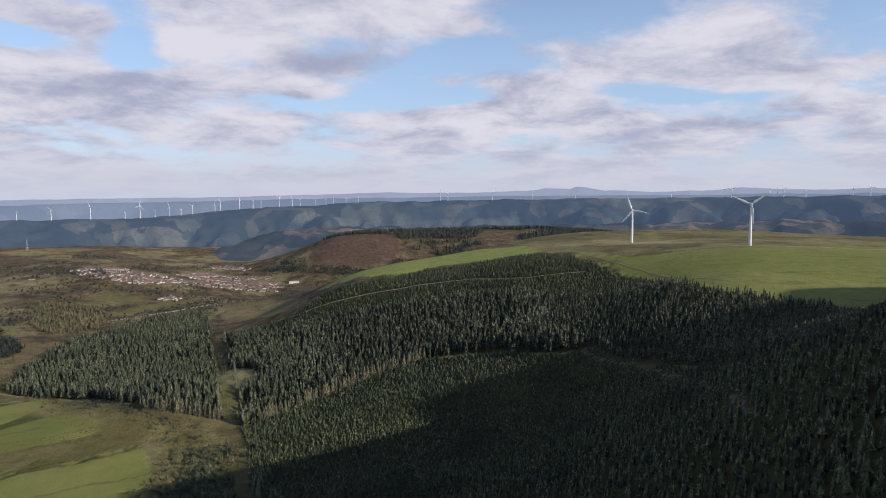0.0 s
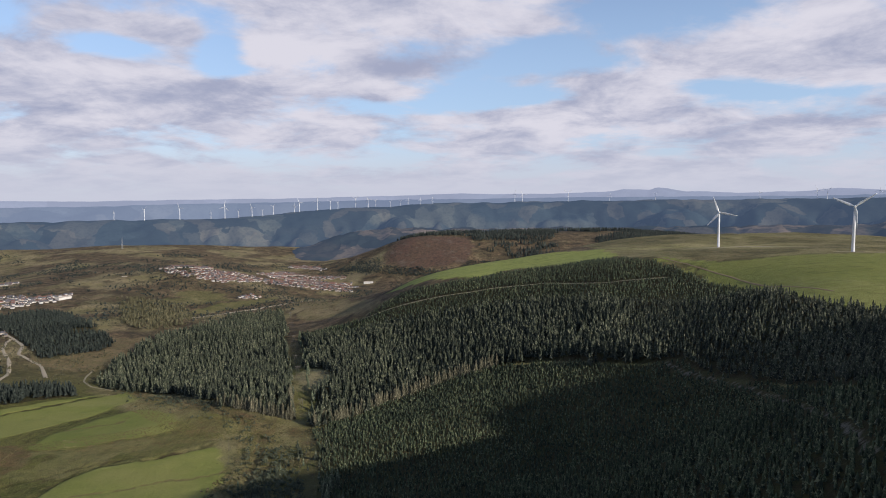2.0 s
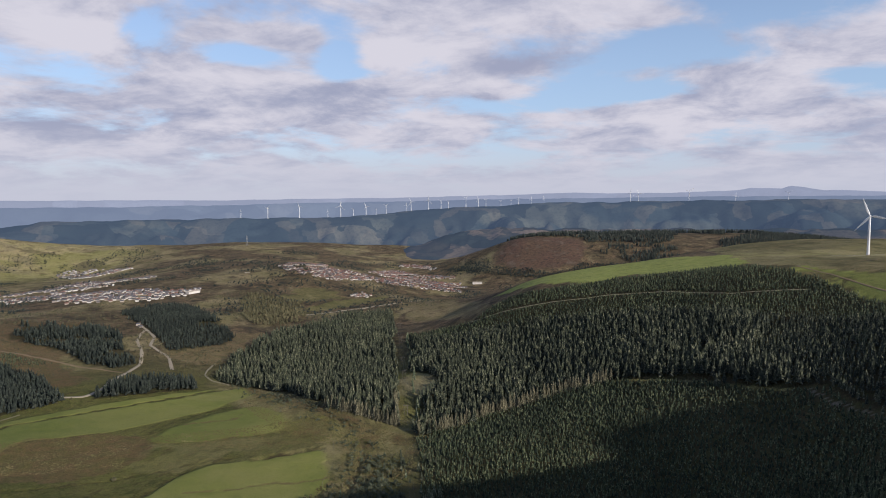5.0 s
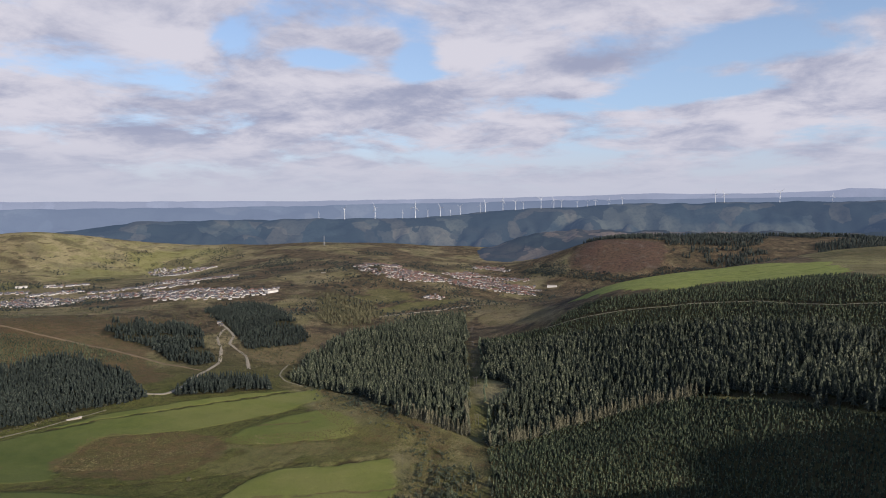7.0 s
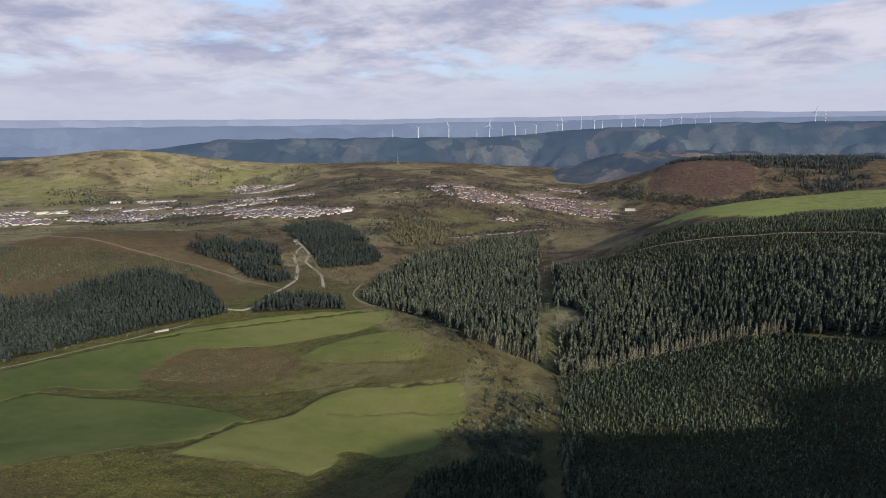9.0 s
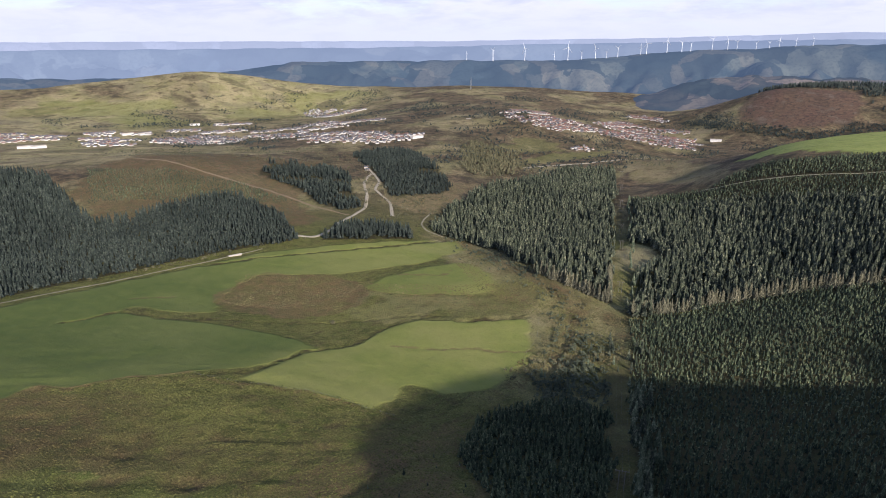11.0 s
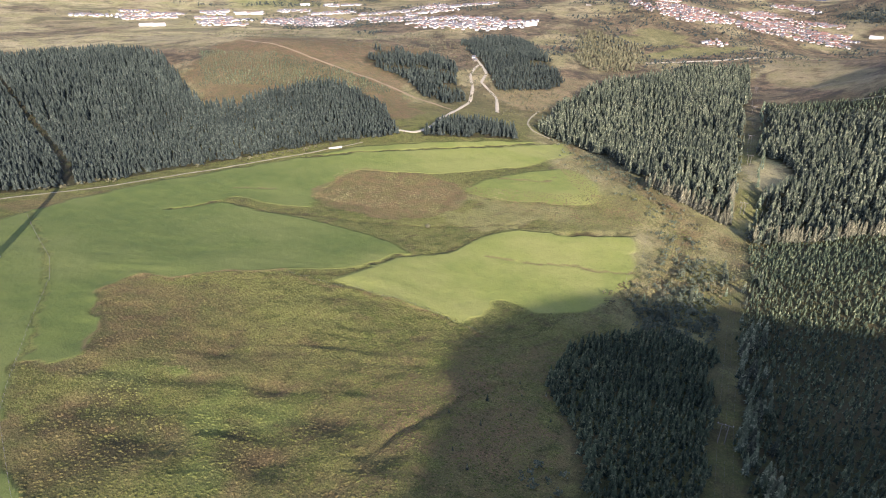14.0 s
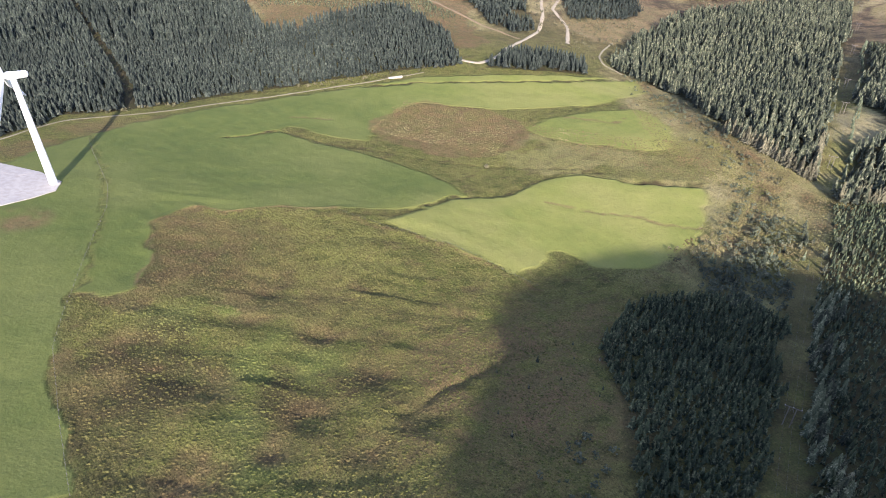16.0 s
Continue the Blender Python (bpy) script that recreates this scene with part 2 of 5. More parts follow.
    straw = g.mix(g.ramp(brae, 0.54, 0.62, 0.0, 0.7), straw, (0.120, 0.105, 0.058))
    straw = g.mix(g.ramp(brae, 0.46, 0.40, 0.0, 0.7), straw, (0.262, 0.225, 0.128))
    straw = g.mix(g.ramp(heath, 0.52, 0.64, 0.0, 0.8), straw, (0.130, 0.100, 0.055))
    straw = g.mix(g.ramp(tuft, 0.55, 0.70, 0.0, 0.7), straw, (0.085, 0.078, 0.038))
    straw = g.mix(g.ramp(clump, 0.54, 0.70, 0.0, 0.5), straw, (0.110, 0.085, 0.045))
    litter = g.mix(g.ramp(mid, 0.4, 0.7), (0.045, 0.036, 0.020), (0.060, 0.062, 0.024))
    scree = g.mix(g.ramp(mid, 0.4, 0.65), (0.140, 0.080, 0.060), (0.085, 0.058, 0.046))
    scree = g.mix(g.ramp(heath, 0.52, 0.66), scree, (0.190, 0.145, 0.105))
    scree = g.mix(g.ramp(tuft, 0.55, 0.68), scree, (0.050, 0.042, 0.036))
    gravel = g.mix(g.ramp(fine, 0.4, 0.7), (0.36, 0.32, 0.25), (0.26, 0.23, 0.18))
    c = g.mix(g.value("moor"), rough, moor)
    c = g.mix(g.value("straw"), c, straw)
    c = g.mix(g.value("pasture"), c, g.mix(g.value("lush_and_dim"), pasture, lush_and_dim))
    # Hilltop grass with the brightness of sunlight put into its colour.
    sun_grass = g.mix(g.ramp(mid, 0.35, 0.65), (0.245, 0.280, 0.066), (0.320, 0.345, 0.092))
    sun_grass = g.mix(g.ramp(tuft, 0.55, 0.7, 0.0, 0.5), sun_grass, (0.150, 0.180, 0.050))
    sward = g.noise(9, 6, 0.7, (0.2, 1, 1), 0.5)
    sun_grass = g.mix(g.ramp(sward, 0.52, 0.64, 0.0, 0.6), sun_grass, (0.100, 0.098, 0.036))
    sun_grass = g.mix(g.ramp(sward, 0.46, 0.36, 0.0, 0.5), sun_grass, (0.330, 0.310, 0.100))
    c = g.mix(g.value("sun_grass"), c, sun_grass)
    c = g.mix(g.value("bracken"), c, bracken)
    c = g.mix(g.value("litter"), c, litter)
    c = g.mix(g.value("scree"), c, scree)
    c = g.mix(g.value("gravel"), c, gravel)
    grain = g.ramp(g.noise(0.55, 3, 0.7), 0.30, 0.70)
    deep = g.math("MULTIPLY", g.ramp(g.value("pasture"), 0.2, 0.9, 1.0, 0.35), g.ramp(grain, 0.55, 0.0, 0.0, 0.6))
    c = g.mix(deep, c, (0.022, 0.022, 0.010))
    tuss = g.math("MULTIPLY", fine, g.ramp(g.value("pasture"), 0, 1, 1.0, 0.25))
    g.bump(g.math("ADD", g.math("ADD", g.math("MULTIPLY", tuss, 1.5), g.math("MULTIPLY", g.math("MULTIPLY", clump, 1.6), g.ramp(g.value("pasture"), 0, 1, 1.0, 0.1))), mid), 0.9, 0.9)
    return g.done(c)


def make_needles(name, dark, light, tip):
    g = Graph(name, 0.75, 0.25)
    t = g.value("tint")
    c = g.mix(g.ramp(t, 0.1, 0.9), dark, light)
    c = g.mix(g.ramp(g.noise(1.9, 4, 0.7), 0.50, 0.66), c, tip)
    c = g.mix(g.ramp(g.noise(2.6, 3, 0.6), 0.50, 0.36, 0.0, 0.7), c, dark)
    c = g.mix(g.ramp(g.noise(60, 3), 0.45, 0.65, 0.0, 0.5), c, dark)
    return g.done(c)


def make_plain(name, a, b, size, rough=0.7, spec=0.3, strength=0.2, depth=0.02):
    g = Graph(name, rough, spec)
    n = g.noise(size, 5)
    c = g.mix(g.ramp(n, 0.35, 0.7), a, b)
    c = g.mix(g.ramp(g.noise(size * 9, 3), 0.4, 0.7, 0.0, 0.5), c, tuple(0.8 * v for v in a))
    g.bump(n, strength, depth)
    return g.done(c)


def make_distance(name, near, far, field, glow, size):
    """Hills so far off that air haze is put in as a blue glow of their surface."""
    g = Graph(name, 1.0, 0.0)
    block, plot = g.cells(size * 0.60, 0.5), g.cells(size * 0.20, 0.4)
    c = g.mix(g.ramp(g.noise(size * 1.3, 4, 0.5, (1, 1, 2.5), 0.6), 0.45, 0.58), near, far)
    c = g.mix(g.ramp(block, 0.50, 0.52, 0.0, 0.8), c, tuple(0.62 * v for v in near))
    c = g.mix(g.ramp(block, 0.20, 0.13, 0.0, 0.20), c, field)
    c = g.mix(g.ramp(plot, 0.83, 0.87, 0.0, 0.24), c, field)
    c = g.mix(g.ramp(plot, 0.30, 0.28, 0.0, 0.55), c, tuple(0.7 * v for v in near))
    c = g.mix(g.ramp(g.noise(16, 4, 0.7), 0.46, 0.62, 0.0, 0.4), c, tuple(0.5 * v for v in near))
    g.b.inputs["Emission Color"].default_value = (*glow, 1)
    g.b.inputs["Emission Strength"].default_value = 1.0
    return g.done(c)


GROUND = make_ground()
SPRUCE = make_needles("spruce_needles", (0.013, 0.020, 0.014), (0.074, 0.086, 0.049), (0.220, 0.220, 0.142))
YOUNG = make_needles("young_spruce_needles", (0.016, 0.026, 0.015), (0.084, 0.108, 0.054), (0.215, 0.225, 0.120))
# Dark bluish needles, darkened further for cloud shade over the left woods.
SHADED_OLD_SPRUCE = make_needles("shaded_old_spruce_needles", (0.009, 0.014, 0.012), (0.034, 0.045, 0.035), (0.085, 0.096, 0.074))
# Pale needles, lightened further to stand in for sun on the clearing's trees.
SUN_PALE_SPRUCE = make_needles("sun_pale_spruce_needles", (0.040, 0.058, 0.034), (0.150, 0.175, 0.100), (0.350, 0.360, 0.230))
SCRUB_LEAVES = make_needles("scrub_leaves", (0.030, 0.040, 0.024), (0.085, 0.098, 0.056), (0.175, 0.180, 0.115))
LEAVES = make_needles("bush_leaves", (0.055, 0.055, 0.028), (0.120, 0.108, 0.056), (0.19, 0.165, 0.090))
# Distant leaves, tinted a little bluer in place of haze.
FARWOOD = make_needles("far_wood_leaves", (0.018, 0.027, 0.024), (0.046, 0.057, 0.047), (0.078, 0.080, 0.062))
BARK = make_plain("bark", (0.15, 0.115, 0.085), (0.09, 0.07, 0.05), 0.4, 0.9)
WHITE_STEEL = make_plain("white_painted_steel", (0.80, 0.81, 0.82), (0.76, 0.77, 0.77), 6, 0.35, 0.5, 0.05)
CONCRETE = make_plain("pale_concrete", (0.42, 0.39, 0.35), (0.33, 0.305, 0.27), 3, 0.85)
DIRT = make_plain("bare_earth", (0.25, 0.18, 0.11), (0.18, 0.14, 0.08), 2.5, 0.95, 0.1, 0.5, 0.1)
WORN = make_plain("worn_grassy_gravel", (0.30, 0.26, 0.18), (0.17, 0.16, 0.085), 2.0, 0.95, 0.1, 0.5, 0.1)
GRAVEL = make_plain("pale_gravel", (0.42, 0.36, 0.26), (0.30, 0.255, 0.18), 1.2, 0.95, 0.1, 0.6, 0.1)
TIMBER = make_plain("weathered_timber", (0.15, 0.135, 0.115), (0.10, 0.09, 0.078), 0.5, 0.85)

# ---- the lie of the land: heights of hollows, slopes and crests ----
FIELD_FLOOR = [(-375, 419, -2), (-337, 366, 6), (-232, 334, 9), (-287, 314, 17), (-356, 513, -4), (-313, 546, -4), (-184, 602, -11),
               (-235, 682, 3), (-562, 467, 5), (-567, 563, 3), (-541, 645, -4), (-160, 280, 30), (-145, 357, 12), (-182, 443, -5),
               (-120, 455, -4), (-101, 332, 22), (-440, 300, 18)]
NEAR_SLOPE = [(-305, 138, 57), (-429, 150, 51), (-204, 169, 49), (-231, 163, 50), (-246, 133, 59), (-120, 120, 75), (0, 0, 105),
              (-300, 0, 85), (-600, 0, 70), (-600, 200, 32), (0, 200, 68)]
TURBINE_SPUR = [(-138, 632, -6), (-119, 573, 4), (76, 480, 26), (64, 338, 58), (167, 422, 86), (181, 734, 88), (88, 718, 64),
                (257, 636, 114), (-11, 887, 58), (162, 945, 114), (445, 927, 136), (353, 1194, 119), (-156, 1031, 60), (-184, 1248, 54),
                (-274, 978, -6), (-30, 700, 28), (120, 1250, 106), (330, 780, 128), (20, 1080, 94), (700, 1100, 128), (-150, 860, 10),
                (-60, 1190, 82)]
# Mostly unseen heights right of the view, added to shade hollow, wood and field.
SHADING_RIDGE = [(260, 440, 117), (258, 228, 199), (256, 260, 184), (258, 288, 171), (195, 172, 187), (240, 40, 225), (207, 28, 212.2), (203, 8, 204), (214, 75, 212.2), (150, -150, 215), (60, 200, 82), (450, 500, 105), (-200, -300, 150),
                 (800, 500, 215), (800, 400, 322), (800, 305, 340), (800, 225, 378), (800, 145, 372), (800, 60, 235), (780, 740, 140), (480, 330, 150), (-800, -200, 110)]
VALLEY = [(-594, 746, -16), (-525, 741, -18), (-416, 730, -26), (-825, 940, -12), (-757, 616, 9), (-801, 315, 6), (-736, 408, 10),
          (-970, 650, 31), (-1388, 621, -5), (-713, 1035, -12), (-539, 1390, -36), (-493, 1684, -62), (-564, 1829, -56),
          (-480, 2050, -70), (-899, 1693, 5), (-1171, 1315, -14), (-1956, 1835, -75), (-1508, 2314, 13), (-1000, 400, 18),
          (-1000, 100, 25), (-1400, 1100, -40), (-390, 1200, -26), (-325, 1190, -12), (-300, 1110, 4), (-1250, 2000, 0)]
FAR_SIDE = [(-400, 2380, 55), (-230, 2400, 58), (-560, 2400, 2), (-450, 2130, -42), (-300, 2050, -48), (-620, 2250, -55), (-130, 2020, -45),
            (100, 2600, 66), (-150, 2650, 64), (400, 2650, 72), (-700, 2600, -45), (50, 2100, -15), (400, 1650, 116), (200, 1680, 92),
            (700, 1700, 116), (500, 2100, 40), (-2300, 2500, 10), (-1950, 2150, -22), (-2450, 1750, 47), (-2700, 1900, 95), (-2500, 1100, -40), (-1900, 2650, 0), (-800, 3000, -20),
            (300, 3300, 10), (1500, 2600, 20), (1500, 900, 120), (1200, 0, 240), (-2500, -200, 60), (0, -1500, 150)]
FORMS = np.array(FIELD_FLOOR + NEAR_SLOPE + TURBINE_SPUR + SHADING_RIDGE + VALLEY + FAR_SIDE, float)
SOFT = 70.0


def _weights():
    d = np.sqrt(((FORMS[:, None, :2] - FORMS[None, :, :2]) ** 2).sum(-1) + SOFT ** 2)
    n = len(FORMS)
    m = np.ones((n + 1, n + 1))
    m[:n, :n], m[n, n] = -d + np.eye(n) * 2.0, 0
    return np.linalg.solve(m, np.append(FORMS[:, 2], 0))


WEIGHTS = _weights()


# ditches and low banks that part the fields: way, rise and half width
DARK_DITCH = [(-298, 488), (-288, 497), (-277, 512), (-260, 532)]
CROSS_BANK = [(-344, 277), (-330, 284), (-307, 299), (-284, 315), (-261, 324), (-231, 333)]
LONG_DITCH = [(-490, 268), (-489, 309), (-454, 332), (-415, 372), (-392, 398), (-374, 418), (-352, 447), (-329, 476), (-312, 488)]
BROOK = [(-344, 277), (-328, 303), (-332, 326), (-340, 359), (-335, 381), (-330, 402), (-335, 429), (-333, 462), (-317, 483)]
TOP_DITCH = [(-559, 427), (-542, 477), (-498, 559), (-470, 611), (-455, 703)]
ROUND_DITCH = [(-419, 505), (-423, 531), (-413, 580), (-400, 613), (-395, 659)]
EDGE_BANK = [(-304, 158), (-325, 171), (-364, 180), (-379, 207), (-366, 217), (-360, 243), (-348, 279)]
FIELD_DITCH = [(-307, 417), (-284, 432), (-262, 453), (-242, 463), (-223, 479)]
SHORT_DITCH = [(-407, 543), (-390, 553), (-370, 567), (-375, 585)]
STREAM = [(-452, 712), (-420, 690), (-385, 660), (-340, 628), (-300, 606), (-262, 592), (-232, 560), (-214, 520), (-205, 480), (-196, 440), (-192, 380), (-186, 320), (-190, 262), (-185, 210)]
FENCE_BANK = [(-515, 186), (-419, 174), (-369, 159), (-316, 140), (-275, 123), (-246, 118), (-218, 116), (-197, 115)]
MOWN_DITCH = [(-516, 332), (-509, 345), (-501, 359)]
EARTHWORKS = [(DARK_DITCH, -2.8, 2.5), (CROSS_BANK, 1.1, 1.5), (LONG_DITCH, -1.0, 1.3), (BROOK, -1.1, 1.4), (TOP_DITCH, -0.9, 1.2),
              (ROUND_DITCH, -0.8, 1.1), (EDGE_BANK, 0.8, 1.5), (FIELD_DITCH, -0.5, 0.9), (SHORT_DITCH, -0.6, 0.9), (FENCE_BANK, 0.5, 1.1), (MOWN_DITCH, -0.6, 0.9), (STREAM, -1.2, 2.2)]


# wet hollows in the rough pasture: place, depth and width
HOLLOWS = [(-242, 151, 2.2, 9), (-230, 160, 2.0, 8), (-263, 144, 1.6, 9), (-200, 182, 2.4, 8), (-175, 189, 2.2, 8), (-179, 216, 2.4, 9),
           (-190, 165, 2.0, 6), (-189, 139, 2.2, 11), (-290, 212, 1.6, 7), (-282, 203, 1.6, 7), (-243, 209, 1.6, 6), (-212, 216, 1.6, 7)]
GREEN_FLUSHES = [(-268, 165, 17), (-236, 174, 14), (-225, 198, 12), (-272, 180, 15), (-183, 157, 11), (-205, 162, 9), (-248, 188, 10)]


def height(x, y):
    x, y = np.asarray(x, float), np.asarray(y, float)
    z = np.full(np.shape(x), WEIGHTS[-1])
    for (a, b, _), w in zip(FORMS, WEIGHTS):
        z = z - w * np.sqrt((x - a) ** 2 + (y - b) ** 2 + SOFT ** 2)
    r = np.hypot(x, y)
    swell = np.clip((r - 150) / 900, 0.15, 1.0)
    z = z + (fbm(x, y, 160, 4, 5) - 0.5) * 9 * swell + (fbm(x, y, 24, 3, 9) - 0.5) * 1.0
    far = np.clip((r - 3120) / 380, 0, 1)
    z = z - 110 * far * far * (3 - 2 * far)
    tip = np.clip(1 - np.hypot(x + 320, y - 2290) / 190, 0, 1)
    z = z + (np.abs(fbm(x, y, 55, 4, 61) - 0.5) * 2 - 0.25) * 16 * tip
    hummock = np.clip(1.7 - np.hypot((x + 245) * 0.85, y - 205) / 105, 0, 1)
    hummock = hummock * np.clip((y - np.interp(x, [-369, -316, -275, -246, -198], [159, 140, 123, 118, 112]) - 4) / 18, 0, 1)
    along_u, across = x * 0.62 + y * 0.79, -x * 0.79 + y * 0.62
    wander = (fbm(x, y, 50, 3, 15) - 0.5) * 40
    hags = np.abs(fbm((along_u + wander) * 0.22, across + 0.4 * wander, 12, 4, 11) - 0.5)
    wild = np.clip(fbm(x, y, 40, 3, 16) * 4 - 1.4, 0, 1)
    z = z + (0.6 - hags * 5.0 * wild + (fbm(along_u * 0.6, across, 30, 3, 14) - 0.5) * 4) * hummock * hummock * (3 - 2 * hummock)
    for a, b, deep, wide in HOLLOWS:
        z = z - deep * np.exp(-((x - a) ** 2 + (y - b) ** 2) / wide ** 2)
    near = (x > -620) & (x < -150) & (y > 90) & (y < 730)
    if near.any():
        xn, yn = x[near], y[near]
        wob = (vnoise(xn / 6, yn / 6, 51) - 0.5) * 2.5
        for line, rise, wide in EARTHWORKS:
            z[near] += rise * np.exp(-((line_distance(xn + wob, yn - wob, line)) / wide) ** 2)
    return z


def height_at(x, y):
    return float(height(np.array([x]), np.array([y]))[0])


def line_x(y):
    """The straight way of the power line."""
    return -101 - 0.385 * (y - 332)


# ---- outlines of the land's cover ----
LOWER_FIELD = [(-322, 297), (-330, 327), (-342, 361), (-330, 399), (-334, 440), (-324, 471), (-298, 488), (-258, 532), (-228, 486),
               (-220, 464), (-218, 425), (-216, 412), (-235, 383), (-252, 382), (-260, 372), (-249, 349), (-253, 331), (-271, 321), (-289, 312)]
SMALL_FIELD = [(-411, 495), (-410, 533), (-402, 575), (-384, 616), (-358, 612), (-326, 588), (-307, 555), (-330, 531), (-363, 509), (-389, 494)]
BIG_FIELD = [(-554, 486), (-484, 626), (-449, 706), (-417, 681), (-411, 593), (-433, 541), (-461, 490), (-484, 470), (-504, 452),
             (-493, 414), (-469, 381), (-447, 364), (-464, 342), (-502, 321), (-488, 309), (-458, 324), (-426, 348), (-394, 361),
             (-361, 376), (-342, 371), (-337, 343), (-334, 311), (-348, 279), (-360, 243), (-366, 217), (-380, 209), (-372, 192),
             (-364, 180), (-343, 173), (-325, 171), (-309, 164), (-302, 154), (-301, 143), (-308, 135), (-292, 128), (-274, 122),
             (-245, 117), (-222, 115), (-198, 112), (-206, 90), (-430, 95), (-500, 160), (-540, 226), (-558, 296), (-561, 381), (-559, 433)]
BRACKEN_PATCH = [(-471, 382), (-501, 424), (-503, 452), (-453, 492), (-424, 501), (-398, 489), (-385, 468), (-387, 430), (-408, 389), (-446, 373)]
GREEN_HILL = [(-235, 1190), (-208, 1150), (-141, 1086), (-60, 1060), (19, 1076), (137, 1030), (170, 1060), (150, 1240), (0, 1330), (-180, 1330)]
HILL_PASTURE = [(188, 972), (222, 932), (252, 899), (329, 892), (403, 883), (486, 890), (619, 1000), (800, 990), (900, 400), (300, 380), (300, 480), (285, 580), (245, 700), (235, 790)]
HILL_MOOR = [(160, 1010), (190, 980), (255, 900), (405, 885), (490, 893), (620, 1003), (1000, 1000), (1100, 1750), (150, 1750)]
MEADOW = [(-789, 1330), (-796, 1491), (-707, 1505), (-672, 1403), (-733, 1299)]
LONG_MEADOW = [(-667, 1234), (-665, 1390), (-590, 1553), (-579, 1454), (-627, 1234)]
ORANGE_MOOR = [(-489, 1414), (-403, 1446), (-318, 1299), (-198, 1015), (-261, 1041), (-395, 1201), (-457, 1276)]
RED_TIP = [(-414, 2396), (-194, 2436), (-152, 2251), (-224, 2111), (-449, 2178), (-478, 2316)]
OPENING = [(-262, 790), (-228, 757), (-204, 715), (-212, 672), (-236, 690), (-258, 720)]
RUSHY_GROUND = [(-398, 489), (-385, 440), (-340, 440), (-324, 475), (-298, 492), (-256, 536), (-222, 490), (-205, 520), (-230, 570), (-300, 600), (-420, 690), (-385, 625), (-326, 595), (-300, 555), (-330, 525), (-370, 500)]
CLEARED_SLOPE = [(-552, 790), (-600, 770), (-640, 785), (-690, 850), (-655, 950), (-600, 990), (-575, 900), (-548, 840)]
YOUNG_ROWS = [(-1016, 545), (-922, 613), (-808, 667), (-694, 668), (-730, 607), (-794, 533), (-849, 462)]
BROWN_CLEARING = [(-590, 560), (-606, 560), (-674, 560), (-740, 430), (-900, 455), (-1150, 700), (-900, 900), (-800, 750), (-700, 670), (-600, 640)]
LEFT_WOOD = [(-527, 138), (-550, 165), (-568, 180), (-566, 205), (-573, 240), (-584, 304), (-587, 392), (-579, 469), (-571, 500),
             (-557, 540), (-603, 575), (-677, 615), (-727, 618), (-758, 600), (-766, 557), (-754, 517), (-740, 457), (-760, 425), (-819, 435),
             (-911, 464), (-1006, 483), (-1101, 473), (-1168, 440), (-1200, 369), (-1250, 100), (-900, -50), (-620, 60)]
TRACK_WOOD = [(-537, 563), (-506, 603), (-479, 655), (-502, 677), (-541, 670), (-560, 615)]
MID_WOOD = [(-850, 720), (-900, 800), (-905, 850), (-830, 885), (-790, 868), (-735, 815), (-640, 735), (-632, 690), (-680, 690), (-740, 716), (-803, 730)]
UPPER_WOOD = [(-940, 1035), (-955, 1120), (-900, 1150), (-827, 1113), (-740, 1040), (-630, 944), (-610, 890), (-650, 815), (-765, 906)]
WEST_SPRUCE = [(-486, 706), (-433, 708), (-399, 702), (-299, 624), (-256, 616), (line_x(607) - 13, 607), (line_x(1286) - 13, 1286),
               (-551, 1211), (-564, 1056), (-576, 973), (-542, 809), (-510, 742)]
EAST_SPRUCE = [(line_x(592) + 15, 592), (-160, 622), (-135, 651), (-96, 671), (-61, 686), (-22, 688), (27, 668), (66, 645), (115, 603), (141, 592),
               (175, 470), (184, 350), (200, 285), (250, 300), (311, 488), (324, 523), (305, 557), (275, 599), (262, 634), (250, 691), (243, 750), (231, 791), (206, 895),
               (160, 985), (130, 1035), (73, 1045), (-14, 1050), (-102, 1035), (-160, 1050), (-195, 1060), (-242, 1010), (line_x(1035) + 15, 1035)]
BOWL = [(line_x(225) + 9, 225), (line_x(585) + 9, 585), (-158, 617), (-133, 647), (-96, 667), (-61, 682), (-22, 684), (27, 664), (66, 641), (113, 600),
        (138, 588), (172, 470), (180, 350), (250, 320), (340, 260), (320, 60), (120, 90), (0, 150)]
NEAR_BLOCK = [(-194, 357), (-182, 318), (-164, 299), (-146, 288), (-131, 269), (-120, 256), (-108, 244), (line_x(225) - 6, 225), (line_x(283) - 5.5, 283), (line_x(357) - 6, 357), (-133, 398), (-146, 424), (-172, 428), (-194, 393)]
BOWL_TRACK = [(130, 594), (141, 556), (157, 520), (164, 480), (162, 436), (157, 391), (148, 339), (137, 286), (129, 262)]
WOODS = [LEFT_WOOD, TRACK_WOOD, MID_WOOD, UPPER_WOOD, WEST_SPRUCE, EAST_SPRUCE, BOWL, NEAR_BLOCK]


def flushes(x, y):
    """Where wet green grass grows in the rough pasture."""
    return np.max([np.clip(1.5 - np.hypot(x - a, y - b) / r, 0, 1) for a, b, r in GREEN_FLUSHES], 0) * np.clip((fbm(x, y, 11, 4, 35) - 0.36) * 5, 0, 0.5)


def sunken(x, y):
    """Where bracken and heather fill the hollows."""
    return np.max([np.clip(1.7 - np.hypot(x - a, y - b) / r, 0, 1) for a, b, _, r in HOLLOWS], 0) * np.clip((fbm(x, y, 9, 4, 36) - 0.34) * 5, 0, 0.9)


